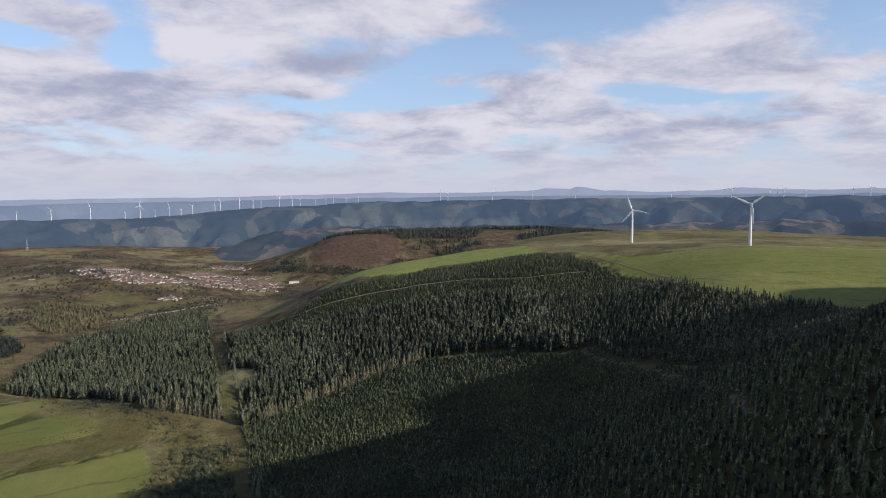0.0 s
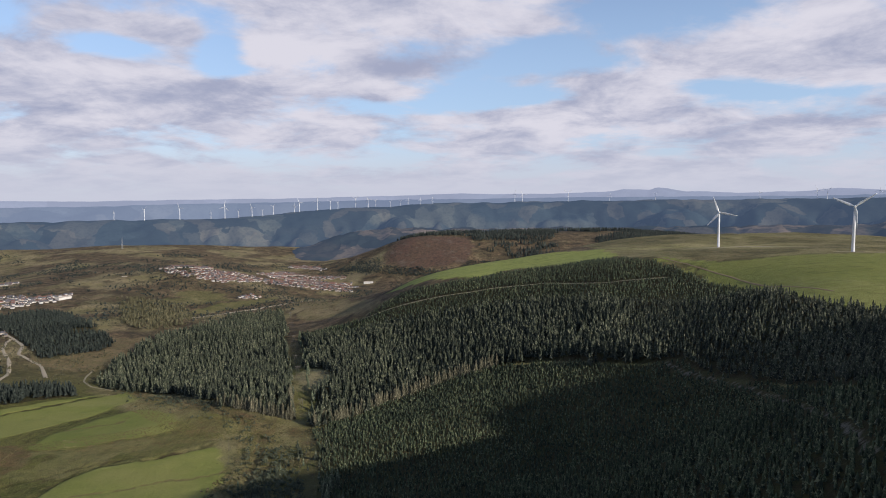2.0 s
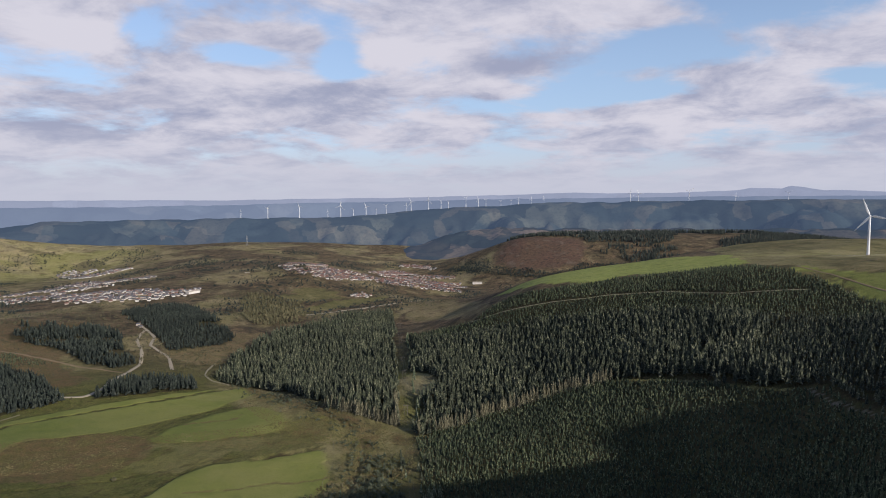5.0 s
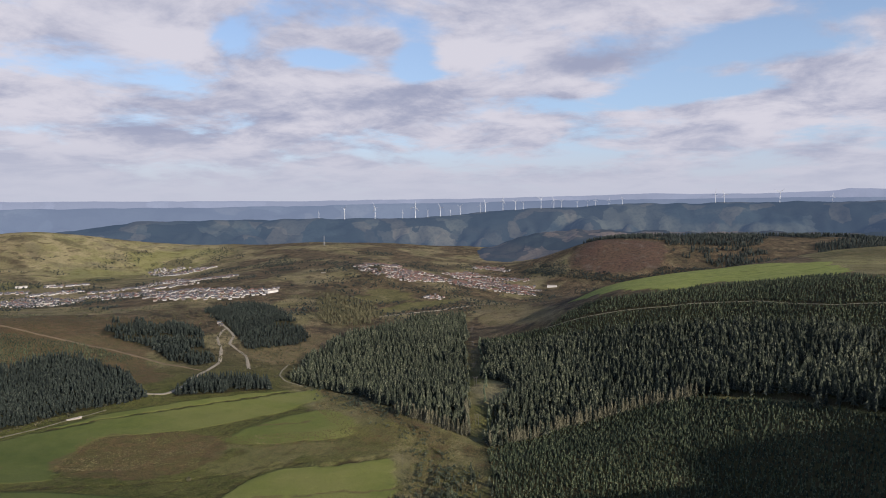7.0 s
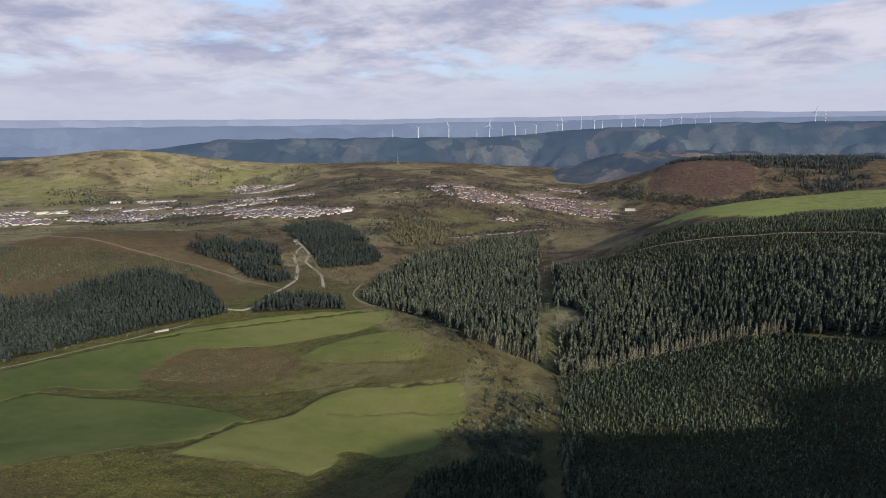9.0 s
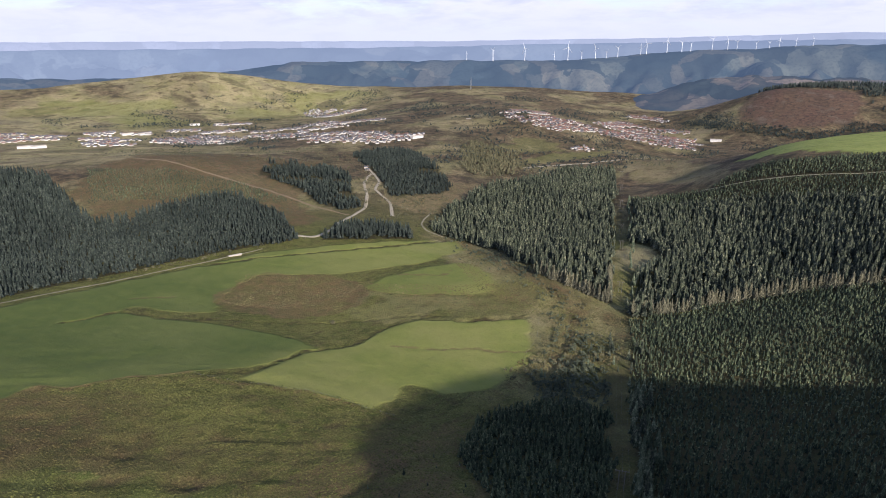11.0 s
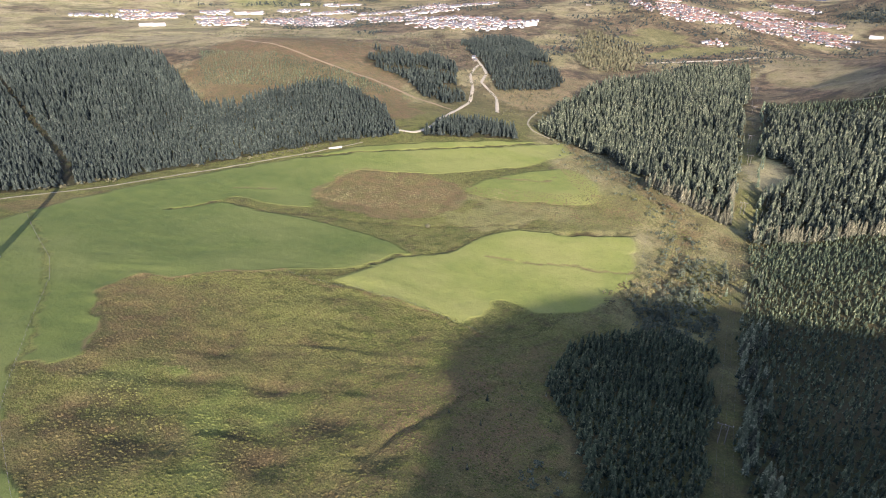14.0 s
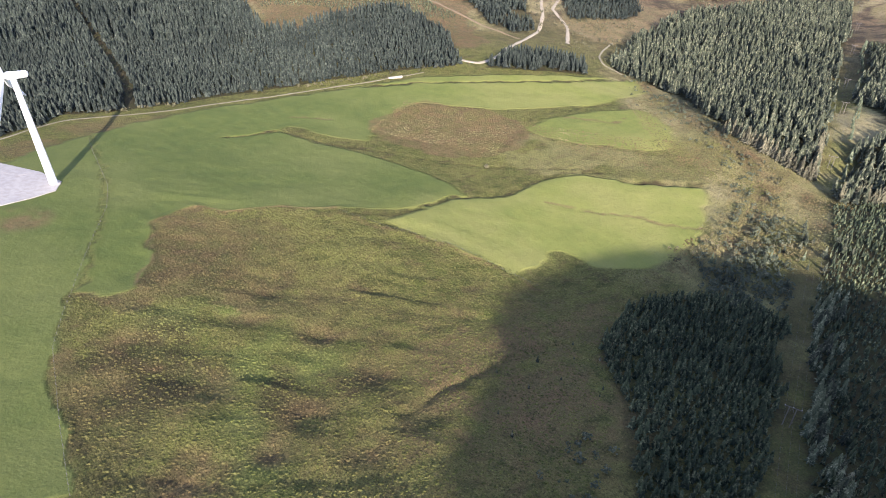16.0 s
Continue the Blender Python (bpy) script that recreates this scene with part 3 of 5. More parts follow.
def rusty(x, y):
    """Reddish bracken on the lower rough pasture."""
    return np.clip((fbm(x, y, 38, 4, 33) - 0.53) * 6, 0, 0.5) * np.clip((-x - 190) / 70, 0, 1) * np.clip((260 - y) / 60, 0, 1)


def build_ground():
    fine = np.radians(np.arange(-42, 96, 0.31))
    rest = np.radians(np.arange(98, 318, 4.0))
    th = np.concatenate([fine, rest])
    rad = np.concatenate([[2, 25, 50, 75], np.arange(95, 760, 2.1), 760 * 1.0125 ** np.arange(1, 158)])
    rr, tt = np.meshgrid(rad, th, indexing="ij")
    x, y = -30 - np.sin(tt) * rr, 60 + np.cos(tt) * rr
    z = height(x, y)
    nr, nt = rr.shape
    i, j = np.meshgrid(np.arange(nr - 1), np.arange(nt), indexing="ij")
    k = (j + 1) % nt
    faces = np.stack([i * nt + j, (i + 1) * nt + j, (i + 1) * nt + k, i * nt + k], -1).reshape(-1, 4)[:, ::-1]
    x, y, z = x.ravel(), y.ravel(), z.ravel()
    wx, wy = x + (fbm(x, y, 9, 3, 21) - 0.5) * 9, y + (fbm(x, y, 9, 3, 22) - 0.5) * 9
    bx, by = x + (fbm(x, y, 60, 4, 23) - 0.5) * 90, y + (fbm(x, y, 60, 4, 24) - 0.5) * 90
    pasture = (inside(wx, wy, LOWER_FIELD) | inside(wx, wy, SMALL_FIELD) | inside(wx, wy, BIG_FIELD) | inside(bx, by, GREEN_HILL)
               | inside(bx, by, HILL_PASTURE)).astype(float)
    pasture = np.maximum(pasture, 0.35 * inside(bx, by, MEADOW) + 0.42 * inside(x, y, LONG_MEADOW))
    far = np.hypot(x, y) > 1150
    patch = np.clip((fbm(x, y, 180, 4, 31) - 0.45) * 9, 0, 0.5) * (z < -12) * np.clip((-x - 1750) / 300, 0, 1) * np.clip((y - 950) / 200, 0, 1)
    pasture = np.maximum(pasture, patch * far)
    hill_moor = inside(wx, wy, HILL_MOOR)

    def blur(v):
        v = v.reshape(nr, nt)
        v = (np.roll(v, 1, 0) + 2 * v + np.roll(v, -1, 0)) / 4
        v = (np.roll(v, 2, 1) + np.roll(v, 1, 1) + v + np.roll(v, -1, 1) + np.roll(v, -2, 1)) / 5
        v = np.clip((v - 0.22) / 0.56, 0, 1)
        return (v * v * (3 - 2 * v)).ravel()

    near = np.hypot(x + 30, y - 60) < 740
    pasture = np.where(near, blur(pasture), pasture)
    # Left field: rich green grass plus its cloud shade, as one colour mask.
    lush_and_dim_grass = np.maximum(np.clip((-x - 325) / 30, 0, 1), np.clip((305 - y) / 20, 0, 1)) * np.clip((600 - y) / 200, 0, 1) * 0.85
    lush_and_dim, sunk = flushes(x, y), sunken(x, y)
    lush_and_dim_grass = np.maximum(lush_and_dim_grass, 0.35 * np.clip(lush_and_dim * 4, 0, 1))
    pasture = np.maximum(pasture, lush_and_dim)
    bracken = inside(bx * 0.3 + wx * 0.7, by * 0.3 + wy * 0.7, BRACKEN_PATCH) * (0.42 + 0.5 * fbm(x, y, 25, 3, 37))
    bracken = np.maximum(bracken, inside(bx, by, BROWN_CLEARING) * (0.55 + 0.45 * fbm(x, y, 60, 3, 38)))
    bracken = np.maximum(bracken, inside(bx, by, ORANGE_MOOR) * 0.4)
    bracken = np.maximum(bracken, 0.5 * inside(bx * 0.3 + x * 0.7, by * 0.3 + y * 0.7, CLEARED_SLOPE))
    bracken = np.maximum(bracken, np.clip(2.0 - np.hypot(x + 388, y - 127) / 9, 0, 0.8) * np.clip(fbm(x, y, 9, 3, 73) * 3 - 0.8, 0, 1))
    out = np.hypot(x, y)
    straw = np.clip((out - 1650) / 350, 0, 1) * np.clip((np.degrees(np.arctan2(-x, y)) - 39 + 8 * fbm(x, y, 200, 3, 74) - 4) / 5, 0.0, 1) * np.clip((fbm(x, y, 260, 4, 71) - 0.36) * 6, 0.15, 1)
    straw = np.maximum(straw, np.clip((out - 1150) / 250, 0, 1) * np.clip((np.degrees(np.arctan2(-x, y)) - 52) / 8, 0, 0.85) * np.clip(fbm(x, y, 140, 4, 76) * 5 - 1.7, 0.1, 1))
    straw = np.maximum(straw, inside(bx, by, ORANGE_MOOR) * 0.8)
    straw = np.maximum(straw, np.clip(1.7 - np.hypot((bx - 310) * 0.5, by - 1190) / 90, 0, 0.95))
    straw = np.maximum(straw, hill_moor * np.clip(fbm(x, y, 90, 4, 77) * 4 - 1.5, 0.1, 0.6))
    straw = np.maximum(straw, inside(wx, wy, RUSHY_GROUND) * np.clip(fbm(x, y, 20, 4, 81) * 3 - 1.1, 0.0, 0.25))
    straw = np.maximum(straw, inside(x, y, OPENING) * 0.8)
    straw = np.maximum(straw, 0.5 * inside(bx * 0.3 + x * 0.7, by * 0.3 + y * 0.7, CLEARED_SLOPE))
    straw = np.maximum(straw, np.clip((x + 330) / 60, 0, 1) * np.clip((y - 380) / 70, 0, 0.5) * (out < 760) * np.clip(fbm(x, y, 34, 4, 78) * 4 - 1.2, 0.3, 1))
    straw = np.maximum(straw, np.clip((y - 470) / 70, 0, 1) * np.clip(1.8 - line_distance(bx * 0.25 + x * 0.75, by * 0.25 + y * 0.75, STREAM) / 26, 0, 0.55))
    straw = np.maximum(straw, np.clip((fbm(x, y, 120, 4, 72) - 0.53) * 7, 0, 0.6) * np.clip((out - 850) / 200, 0, 1) * (x < -450))
    reddish = rusty(x, y)
    # Brown added where the slope lies in shadow, to warm the shade's colour.
    shaded_slope = np.clip(1.6 - np.hypot((x + 178) * 0.9, (y - 275) * 0.6) / 45, 0, 1) * np.clip(fbm(x, y, 13, 4, 82) * 4 - 1.3, 0, 0.75)
    bracken = np.maximum(bracken, shaded_slope * (pasture < 0.3))
    bracken = np.maximum(bracken, 0.75 * sunk)
    bracken = np.maximum(bracken, reddish * (pasture < 0.5) * (np.hypot(x + 250, y - 300) < 450))
    moor = np.clip((np.hypot(x, y) - 800) / 300, 0, 1) * (pasture < 0.5)
    moor = np.maximum(moor, hill_moor)
    pasture = np.where(hill_moor, 0.25, pasture * np.where(inside(x, y, HILL_PASTURE), 0.42, 1.0))
    sun_grass = np.maximum(inside(bx, by, GREEN_HILL) * 0.9, inside(bx, by, HILL_PASTURE) * 0.42) * ~hill_moor
    litter = np.zeros_like(x)
    for ring in WOODS:
        litter = np.maximum(litter, inside(x, y, ring) * (0.8 if ring is BOWL else 0.4 if ring is NEAR_BLOCK else 0.9))
    litter = litter * ~inside(x, y, OPENING)
    litter = np.maximum(litter, 0.55 * (np.abs(x - line_x(y)) < 12) * (y < 600) * np.clip(fbm(x, y, 12, 3, 79) * 3 - 0.6, 0.2, 1))
    low = np.clip(1.5 - np.hypot(x + 255, y - 165) / 70, 0, 1) * (pasture < 0.6)
    litter = np.maximum(litter, low * np.clip((fbm(x, y, 26, 4, 44) - 0.52) * 6, 0, 0.7))
    litter = np.maximum(litter, 0.55 * sunk * (fbm(x, y, 7, 3, 45) > 0.5))
    scree = inside(bx, by, RED_TIP) * (0.5 + 0.5 * fbm(x, y, 40, 3, 36))
    ditch = np.minimum.reduce([line_distance(wx, wy, k) for k in (DARK_DITCH, LONG_DITCH, BROOK, TOP_DITCH, ROUND_DITCH)])
    bank = np.minimum.reduce([line_distance(wx, wy, k) for k in (CROSS_BANK, EDGE_BANK, FIELD_DITCH, SHORT_DITCH, MOWN_DITCH)])
    pasture = pasture * np.clip((ditch - 1.2) / 1.5, 0, 1)
    strip = np.clip((y - 430) / 40, 0.15, 1) * np.clip(1.4 - line_distance(bx * 0.3 + x * 0.7, by * 0.3 + y * 0.7, STREAM) / 9, 0, 1)
    bracken = np.maximum(bracken, strip * (0.2 + 0.8 * fbm(x, y, 14, 3, 43)))
    litter = np.maximum(litter, 0.6 * (ditch < 1.0))
    bracken = np.maximum(bracken, 0.75 * np.clip(1.8 - bank, 0, 1))
    pasture = pasture * (1 - 0.55 * np.clip(1.9 - line_distance(wx, wy, FENCE_BANK), 0, 1))
    litter = np.maximum(litter, 0.9 * np.clip(2.2 - line_distance(wx, wy, DARK_DITCH), 0, 1))
    gravel = 0.5 * (line_distance(wx, wy, BOWL_TRACK) < 0.4 + 1.0 * vnoise(x / 7, y / 7, 3))
    litter = np.maximum(litter, 0.75 * np.clip(3.0 - line_distance(x, y, BOWL_TRACK) / 4, 0, 1))
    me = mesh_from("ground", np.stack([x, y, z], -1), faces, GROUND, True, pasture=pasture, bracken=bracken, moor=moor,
                   litter=litter, scree=scree, gravel=gravel, straw=straw, lush_and_dim=lush_and_dim_grass, sun_grass=sun_grass)
    tagged(new("ground", me), "rolling upland ground of pasture, rushes, bracken and moor", "ground", kind="structure")


build_ground()


# ---- distant hills ----
HILL_ROWS = 44


def distant_hills(name, label, near, far, crest, rough, mat, seed):
    """A range of hills: rises from the distance near to its crest at the distance far; crest gives the view's rise in degrees along the bearing."""
    th = np.arange(-44, 100, 0.22)
    rise = np.interp(th, [c[0] for c in crest], [c[1] for c in crest])
    ss, tt = np.meshgrid(np.linspace(0, 1, HILL_ROWS), th, indexing="ij")
    r = near + (far - near) * ss
    a = np.radians(tt)
    x, y = -np.sin(a) * r, np.cos(a) * r
    top = 205 + far * np.tan(np.radians(rise))[None, :] + (fbm(tt * 10, ss * 0, 14, 4, seed + 3) - 0.5) * rough
    base = height(x, y) - 25
    belly = np.sin(ss * np.pi)
    gully = np.abs(fbm(x, y, 430, 4, seed) - 0.5) * 3.0 - 0.40 + (fbm(x, y, 170, 4, seed + 5) - 0.5) * 0.5
    scarp = np.clip((ss + gully * belly * 0.6) / 0.92, 0, 1)
    scarp = scarp * scarp * (3 - 2 * scarp)
    z = base + (top - base) * (0.70 * scarp + 0.30 * ss) + (fbm(x, y, 85, 4, seed + 6) - 0.5) * 0.9 * rough * belly
    nr, nt = r.shape
    i, j = np.meshgrid(np.arange(nr - 1), np.arange(nt - 1), indexing="ij")
    faces = np.stack([i * nt + j, i * nt + j + 1, (i + 1) * nt + j + 1, (i + 1) * nt + j], -1).reshape(-1, 4)[:, ::-1]
    me = mesh_from(name, np.stack([x.ravel(), y.ravel(), z.ravel()], -1), faces[:, ::-1], mat, True)
    return tagged(new(name, me), label, "hills", kind="structure")


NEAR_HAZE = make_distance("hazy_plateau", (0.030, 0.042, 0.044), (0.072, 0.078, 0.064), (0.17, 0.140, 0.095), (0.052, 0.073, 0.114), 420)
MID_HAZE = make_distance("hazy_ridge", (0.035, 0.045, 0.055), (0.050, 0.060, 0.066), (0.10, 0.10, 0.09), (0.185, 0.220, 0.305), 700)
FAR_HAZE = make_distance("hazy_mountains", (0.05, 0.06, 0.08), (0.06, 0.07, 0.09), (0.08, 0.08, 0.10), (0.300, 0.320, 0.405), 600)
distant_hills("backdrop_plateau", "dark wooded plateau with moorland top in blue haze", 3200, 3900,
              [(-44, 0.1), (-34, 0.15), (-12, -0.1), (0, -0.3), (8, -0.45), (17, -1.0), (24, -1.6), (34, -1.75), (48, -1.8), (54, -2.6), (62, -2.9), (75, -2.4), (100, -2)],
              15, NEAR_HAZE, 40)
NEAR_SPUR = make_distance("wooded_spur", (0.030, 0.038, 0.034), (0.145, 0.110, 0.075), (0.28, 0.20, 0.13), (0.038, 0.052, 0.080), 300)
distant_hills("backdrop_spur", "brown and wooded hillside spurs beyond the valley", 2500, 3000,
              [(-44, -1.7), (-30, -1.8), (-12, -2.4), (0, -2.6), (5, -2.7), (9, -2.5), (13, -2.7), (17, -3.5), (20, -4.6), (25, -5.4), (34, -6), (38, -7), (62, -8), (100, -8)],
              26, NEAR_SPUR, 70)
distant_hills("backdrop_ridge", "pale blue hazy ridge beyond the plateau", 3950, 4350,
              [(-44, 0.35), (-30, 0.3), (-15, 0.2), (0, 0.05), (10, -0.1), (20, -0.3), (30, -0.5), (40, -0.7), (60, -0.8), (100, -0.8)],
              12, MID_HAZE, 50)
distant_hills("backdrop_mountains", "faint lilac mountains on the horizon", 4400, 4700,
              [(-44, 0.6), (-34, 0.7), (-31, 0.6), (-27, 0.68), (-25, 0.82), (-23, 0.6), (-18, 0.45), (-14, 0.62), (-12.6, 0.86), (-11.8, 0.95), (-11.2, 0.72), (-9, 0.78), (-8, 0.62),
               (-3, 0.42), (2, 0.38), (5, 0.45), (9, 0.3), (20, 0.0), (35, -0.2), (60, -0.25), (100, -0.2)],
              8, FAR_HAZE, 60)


# ---- woods ----
def conifer_shape(tiers, points, seed, bare=0.12, width=0.17, trunk=True, notch=0.5):
    """A conifer one metre high: drooping ragged whorls of boughs round a stem. Points, triangles and a shade for each point."""
    rng = np.random.default_rng(seed)
    v, f, tint = [], [], []
    if trunk:
        for k in range(3):
            a = k * 2.094
            v += [(0.014 * math.cos(a), 0.014 * math.sin(a), -0.03), (0.006 * math.cos(a), 0.006 * math.sin(a), 0.7)]
            tint += [0.9, 0.9]
        for k in range(3):
            a, b = 2 * k, 2 * ((k + 1) % 3)
            f += [(a, b, b + 1), (a, b + 1, a + 1)]
    for k in range(tiers):
        s = k / tiers
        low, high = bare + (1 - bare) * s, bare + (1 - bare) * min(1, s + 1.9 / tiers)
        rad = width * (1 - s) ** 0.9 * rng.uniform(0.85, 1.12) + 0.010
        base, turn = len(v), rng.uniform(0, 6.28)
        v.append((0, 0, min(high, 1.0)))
        # Bough tips paler; tops lightened as if lit, inner parts darkened like shade.
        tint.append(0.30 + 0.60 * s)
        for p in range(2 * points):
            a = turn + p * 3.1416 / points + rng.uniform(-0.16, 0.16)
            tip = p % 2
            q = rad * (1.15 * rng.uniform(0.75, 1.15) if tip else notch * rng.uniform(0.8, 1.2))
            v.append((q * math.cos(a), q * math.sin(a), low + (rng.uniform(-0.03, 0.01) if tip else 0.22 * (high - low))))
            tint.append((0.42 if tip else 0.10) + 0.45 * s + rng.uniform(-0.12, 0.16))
        for p in range(2 * points):
            f.append((base, base + 1 + p, base + 1 + (p + 1) % (2 * points)))
    return np.array(v), np.array(f), np.array(tint)


def bush_shape(lumps, seed):
    """A ragged bush one metre high, of leaning leafy tufts."""
    rng = np.random.default_rng(seed)
    v, f, tint = [], [], []
    for _ in range(lumps):
        a, q, s = rng.uniform(0, 6.28), rng.uniform(0, 0.40), rng.uniform(0.14, 0.26) * (0.62 if lumps > 14 else 1.0)
        c = np.array([q * math.cos(a), q * math.sin(a), rng.uniform(0.15, 0.85) * (1 - 0.6 * q)])
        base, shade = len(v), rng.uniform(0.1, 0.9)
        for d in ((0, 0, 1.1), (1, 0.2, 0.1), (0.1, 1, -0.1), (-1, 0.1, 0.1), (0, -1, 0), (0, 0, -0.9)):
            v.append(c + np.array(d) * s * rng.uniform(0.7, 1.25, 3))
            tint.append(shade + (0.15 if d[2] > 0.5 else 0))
        for t in ((0, 1, 2), (0, 2, 3), (0, 3, 4), (0, 4, 1), (5, 2, 1), (5, 3, 2), (5, 4, 3), (5, 1, 4)):
            f.append([base + n for n in t])
    return np.array(v), np.array(f), np.array(tint)


def scatter(name, label, mat, shapes, x, y, size, seed, wide=(0.85, 1.2), category="trees", sink=0.0, vary=0.3, cover=None):
    """Many plants as one sheet of real geometry."""
    rng = np.random.default_rng(seed)
    x, y, size = np.asarray(x), np.asarray(y), np.asarray(size)
    z = height(x, y) - sink
    pick = rng.integers(0, len(shapes), len(x))
    turn, fat, shade = rng.uniform(0, 6.28, len(x)), rng.uniform(*wide, len(x)), rng.uniform(-vary, vary, len(x))
    vs, fs, ts, base = [], [], [], 0
    soil = {key: [] for key in cover(x, y)} if cover else {}
    ground_values = cover(x, y) if cover else {}
    for k, (sv, sf, st) in enumerate(shapes):
        m = pick == k
        n = int(m.sum())
        if not n:
            continue
        c, s = np.cos(turn[m])[:, None], np.sin(turn[m])[:, None]
        h, w = size[m][:, None], (size[m] * fat[m])[:, None]
        lean = rng.normal(0, 0.02, (n, 2))
        px = x[m][:, None] + (sv[:, 0] * c - sv[:, 1] * s) * w + lean[:, :1] * sv[:, 2] * h
        py = y[m][:, None] + (sv[:, 0] * s + sv[:, 1] * c) * w + lean[:, 1:] * sv[:, 2] * h
        pz = z[m][:, None] + sv[:, 2] * h
        vs.append(np.stack([px, py, pz], -1).reshape(-1, 3))
        fs.append((sf[None] + (base + np.arange(n) * len(sv))[:, None, None]).reshape(-1, 3))
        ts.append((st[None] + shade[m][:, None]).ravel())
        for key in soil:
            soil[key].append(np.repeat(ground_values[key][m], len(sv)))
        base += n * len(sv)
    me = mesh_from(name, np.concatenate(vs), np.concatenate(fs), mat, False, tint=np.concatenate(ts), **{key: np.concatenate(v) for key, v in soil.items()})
    return tagged(new(name, me), label, category, kind="stuff")


def planted(ring, gap, seed, turn=0.4, jitter=0.36):
    """Rows of planting inside a ring."""
    rng = np.random.default_rng(seed)
    xs, ys = [p[0] for p in ring], [p[1] for p in ring]
    cx, cy, half = (min(xs) + max(xs)) / 2, (min(ys) + max(ys)) / 2, max(max(xs) - min(xs), max(ys) - min(ys)) * 0.75
    n = np.arange(-half, half, gap)
    u, v = (a.ravel() for a in np.meshgrid(n, n))
    u, v = u + rng.normal(0, gap * jitter, len(u)), v + rng.normal(0, gap * jitter, len(v))
    x, y = cx + u * math.cos(turn) - v * math.sin(turn), cy + u * math.sin(turn) + v * math.cos(turn)
    rag = gap * 1.6
    m = inside(x + (vnoise(x / 14, y / 14, seed) - 0.5) * 2 * rag, y + (vnoise(x / 14, y / 14, seed + 1) - 0.5) * 2 * rag, ring)
    m &= rng.uniform(0, 1, len(x)) < 0.93
    return x[m], y[m]


TALL = [conifer_shape(6, 3, s, 0.12, 0.215) for s in range(8)]
DENSE = [conifer_shape(4, 3, s + 60, 0.06, 0.24, False) for s in range(6)]
NEARBY = [conifer_shape(6, 4, s + 80, 0.02, 0.25, False) for s in range(6)]
FULL = [conifer_shape(5, 3, s + 10, 0.03, 0.22, False) for s in range(5)]
SMALL = [conifer_shape(3, 3, s + 20, 0.0, 0.31, False) for s in range(5)]
FAR = [conifer_shape(3, 3, s + 30, 0.05, 0.22, False) for s in range(3)]
BUSH = [bush_shape(7, s) for s in range(4)]
LEAFY = [bush_shape(16, s + 5) for s in range(5)]


def stand(name, label, ring, gap, low, high, seed, shapes, mat, keep=None, turn=0.4):
    x, y = planted(ring, gap, seed, turn)
    if keep is not None:
        m = keep(x, y)
        x, y = x[m], y[m]
    rng = np.random.default_rng(seed + 1)
    grow = fbm(x, y, 60, 3, seed)
    size = low + (high - low) * np.clip(grow * 0.8 + rng.uniform(-0.2, 0.5, len(x)), 0, 1)
    return scatter(name, label, mat, shapes, x, y, size, seed + 2)


RIDE = [(-565, 226), (-642, 243), (-784, 262), (-925, 274), (-1100, 290)]
HILL_RIDE = [(-250, 1010), (-130, 985), (-30, 965), (40, 940), (110, 885), (190, 850)]
UPPER = lambda x, y: (y > np.interp(x, [-360, -243, -122, 15, 69, 118, 195, 260], [990, 950, 925, 880, 838, 812, 738, 690]))
TALLER = lambda x, y: x < np.interp(y, [270, 285, 313, 346, 381, 420], [-860, -821, -806, -795, -767, -735])
stand("spruce_wood", "dark spruce wood along the far side of the pasture", LEFT_WOOD, 3.7, 6.0, 9.5, 100, DENSE, SHADED_OLD_SPRUCE,
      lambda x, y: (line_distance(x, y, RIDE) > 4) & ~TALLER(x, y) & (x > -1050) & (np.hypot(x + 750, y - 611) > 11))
stand("spruce_wood", "taller old spruce stand behind the younger wood", LEFT_WOOD, 5.0, 11, 17, 105, FULL, SHADED_OLD_SPRUCE,
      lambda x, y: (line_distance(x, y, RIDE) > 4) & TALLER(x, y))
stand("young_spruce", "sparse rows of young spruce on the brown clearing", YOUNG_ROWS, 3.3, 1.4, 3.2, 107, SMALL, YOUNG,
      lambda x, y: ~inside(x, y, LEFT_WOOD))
stand("spruce_wood", "small dark spruce block beside the gravel track", TRACK_WOOD, 4.2, 9, 14, 110, TALL, SHADED_OLD_SPRUCE)
stand("spruce_wood", "thin dark conifer wood on a brown slope", MID_WOOD, 5.2, 7, 13, 120, DENSE, SHADED_OLD_SPRUCE, lambda x, y: fbm(x, y, 38, 3, 122) > 0.40)
stand("spruce_wood", "dark conifer wood near the forest tracks", UPPER_WOOD, 4.3, 5, 10, 130, DENSE, SHADED_OLD_SPRUCE, lambda x, y: (fbm(x, y, 45, 3, 132) > 0.30) & (line_distance(x, y, [(-575, 729), (-627, 786), (-695, 827), (-769, 908), (-812, 940)]) > 6))
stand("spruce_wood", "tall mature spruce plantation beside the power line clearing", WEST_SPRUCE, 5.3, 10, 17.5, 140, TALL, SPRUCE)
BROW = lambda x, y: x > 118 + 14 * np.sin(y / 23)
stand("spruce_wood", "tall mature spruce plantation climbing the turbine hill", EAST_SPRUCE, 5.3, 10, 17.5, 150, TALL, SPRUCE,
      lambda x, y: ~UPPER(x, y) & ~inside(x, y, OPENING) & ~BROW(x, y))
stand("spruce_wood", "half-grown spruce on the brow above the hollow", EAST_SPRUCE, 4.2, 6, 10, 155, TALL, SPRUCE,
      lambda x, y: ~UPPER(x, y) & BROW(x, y))
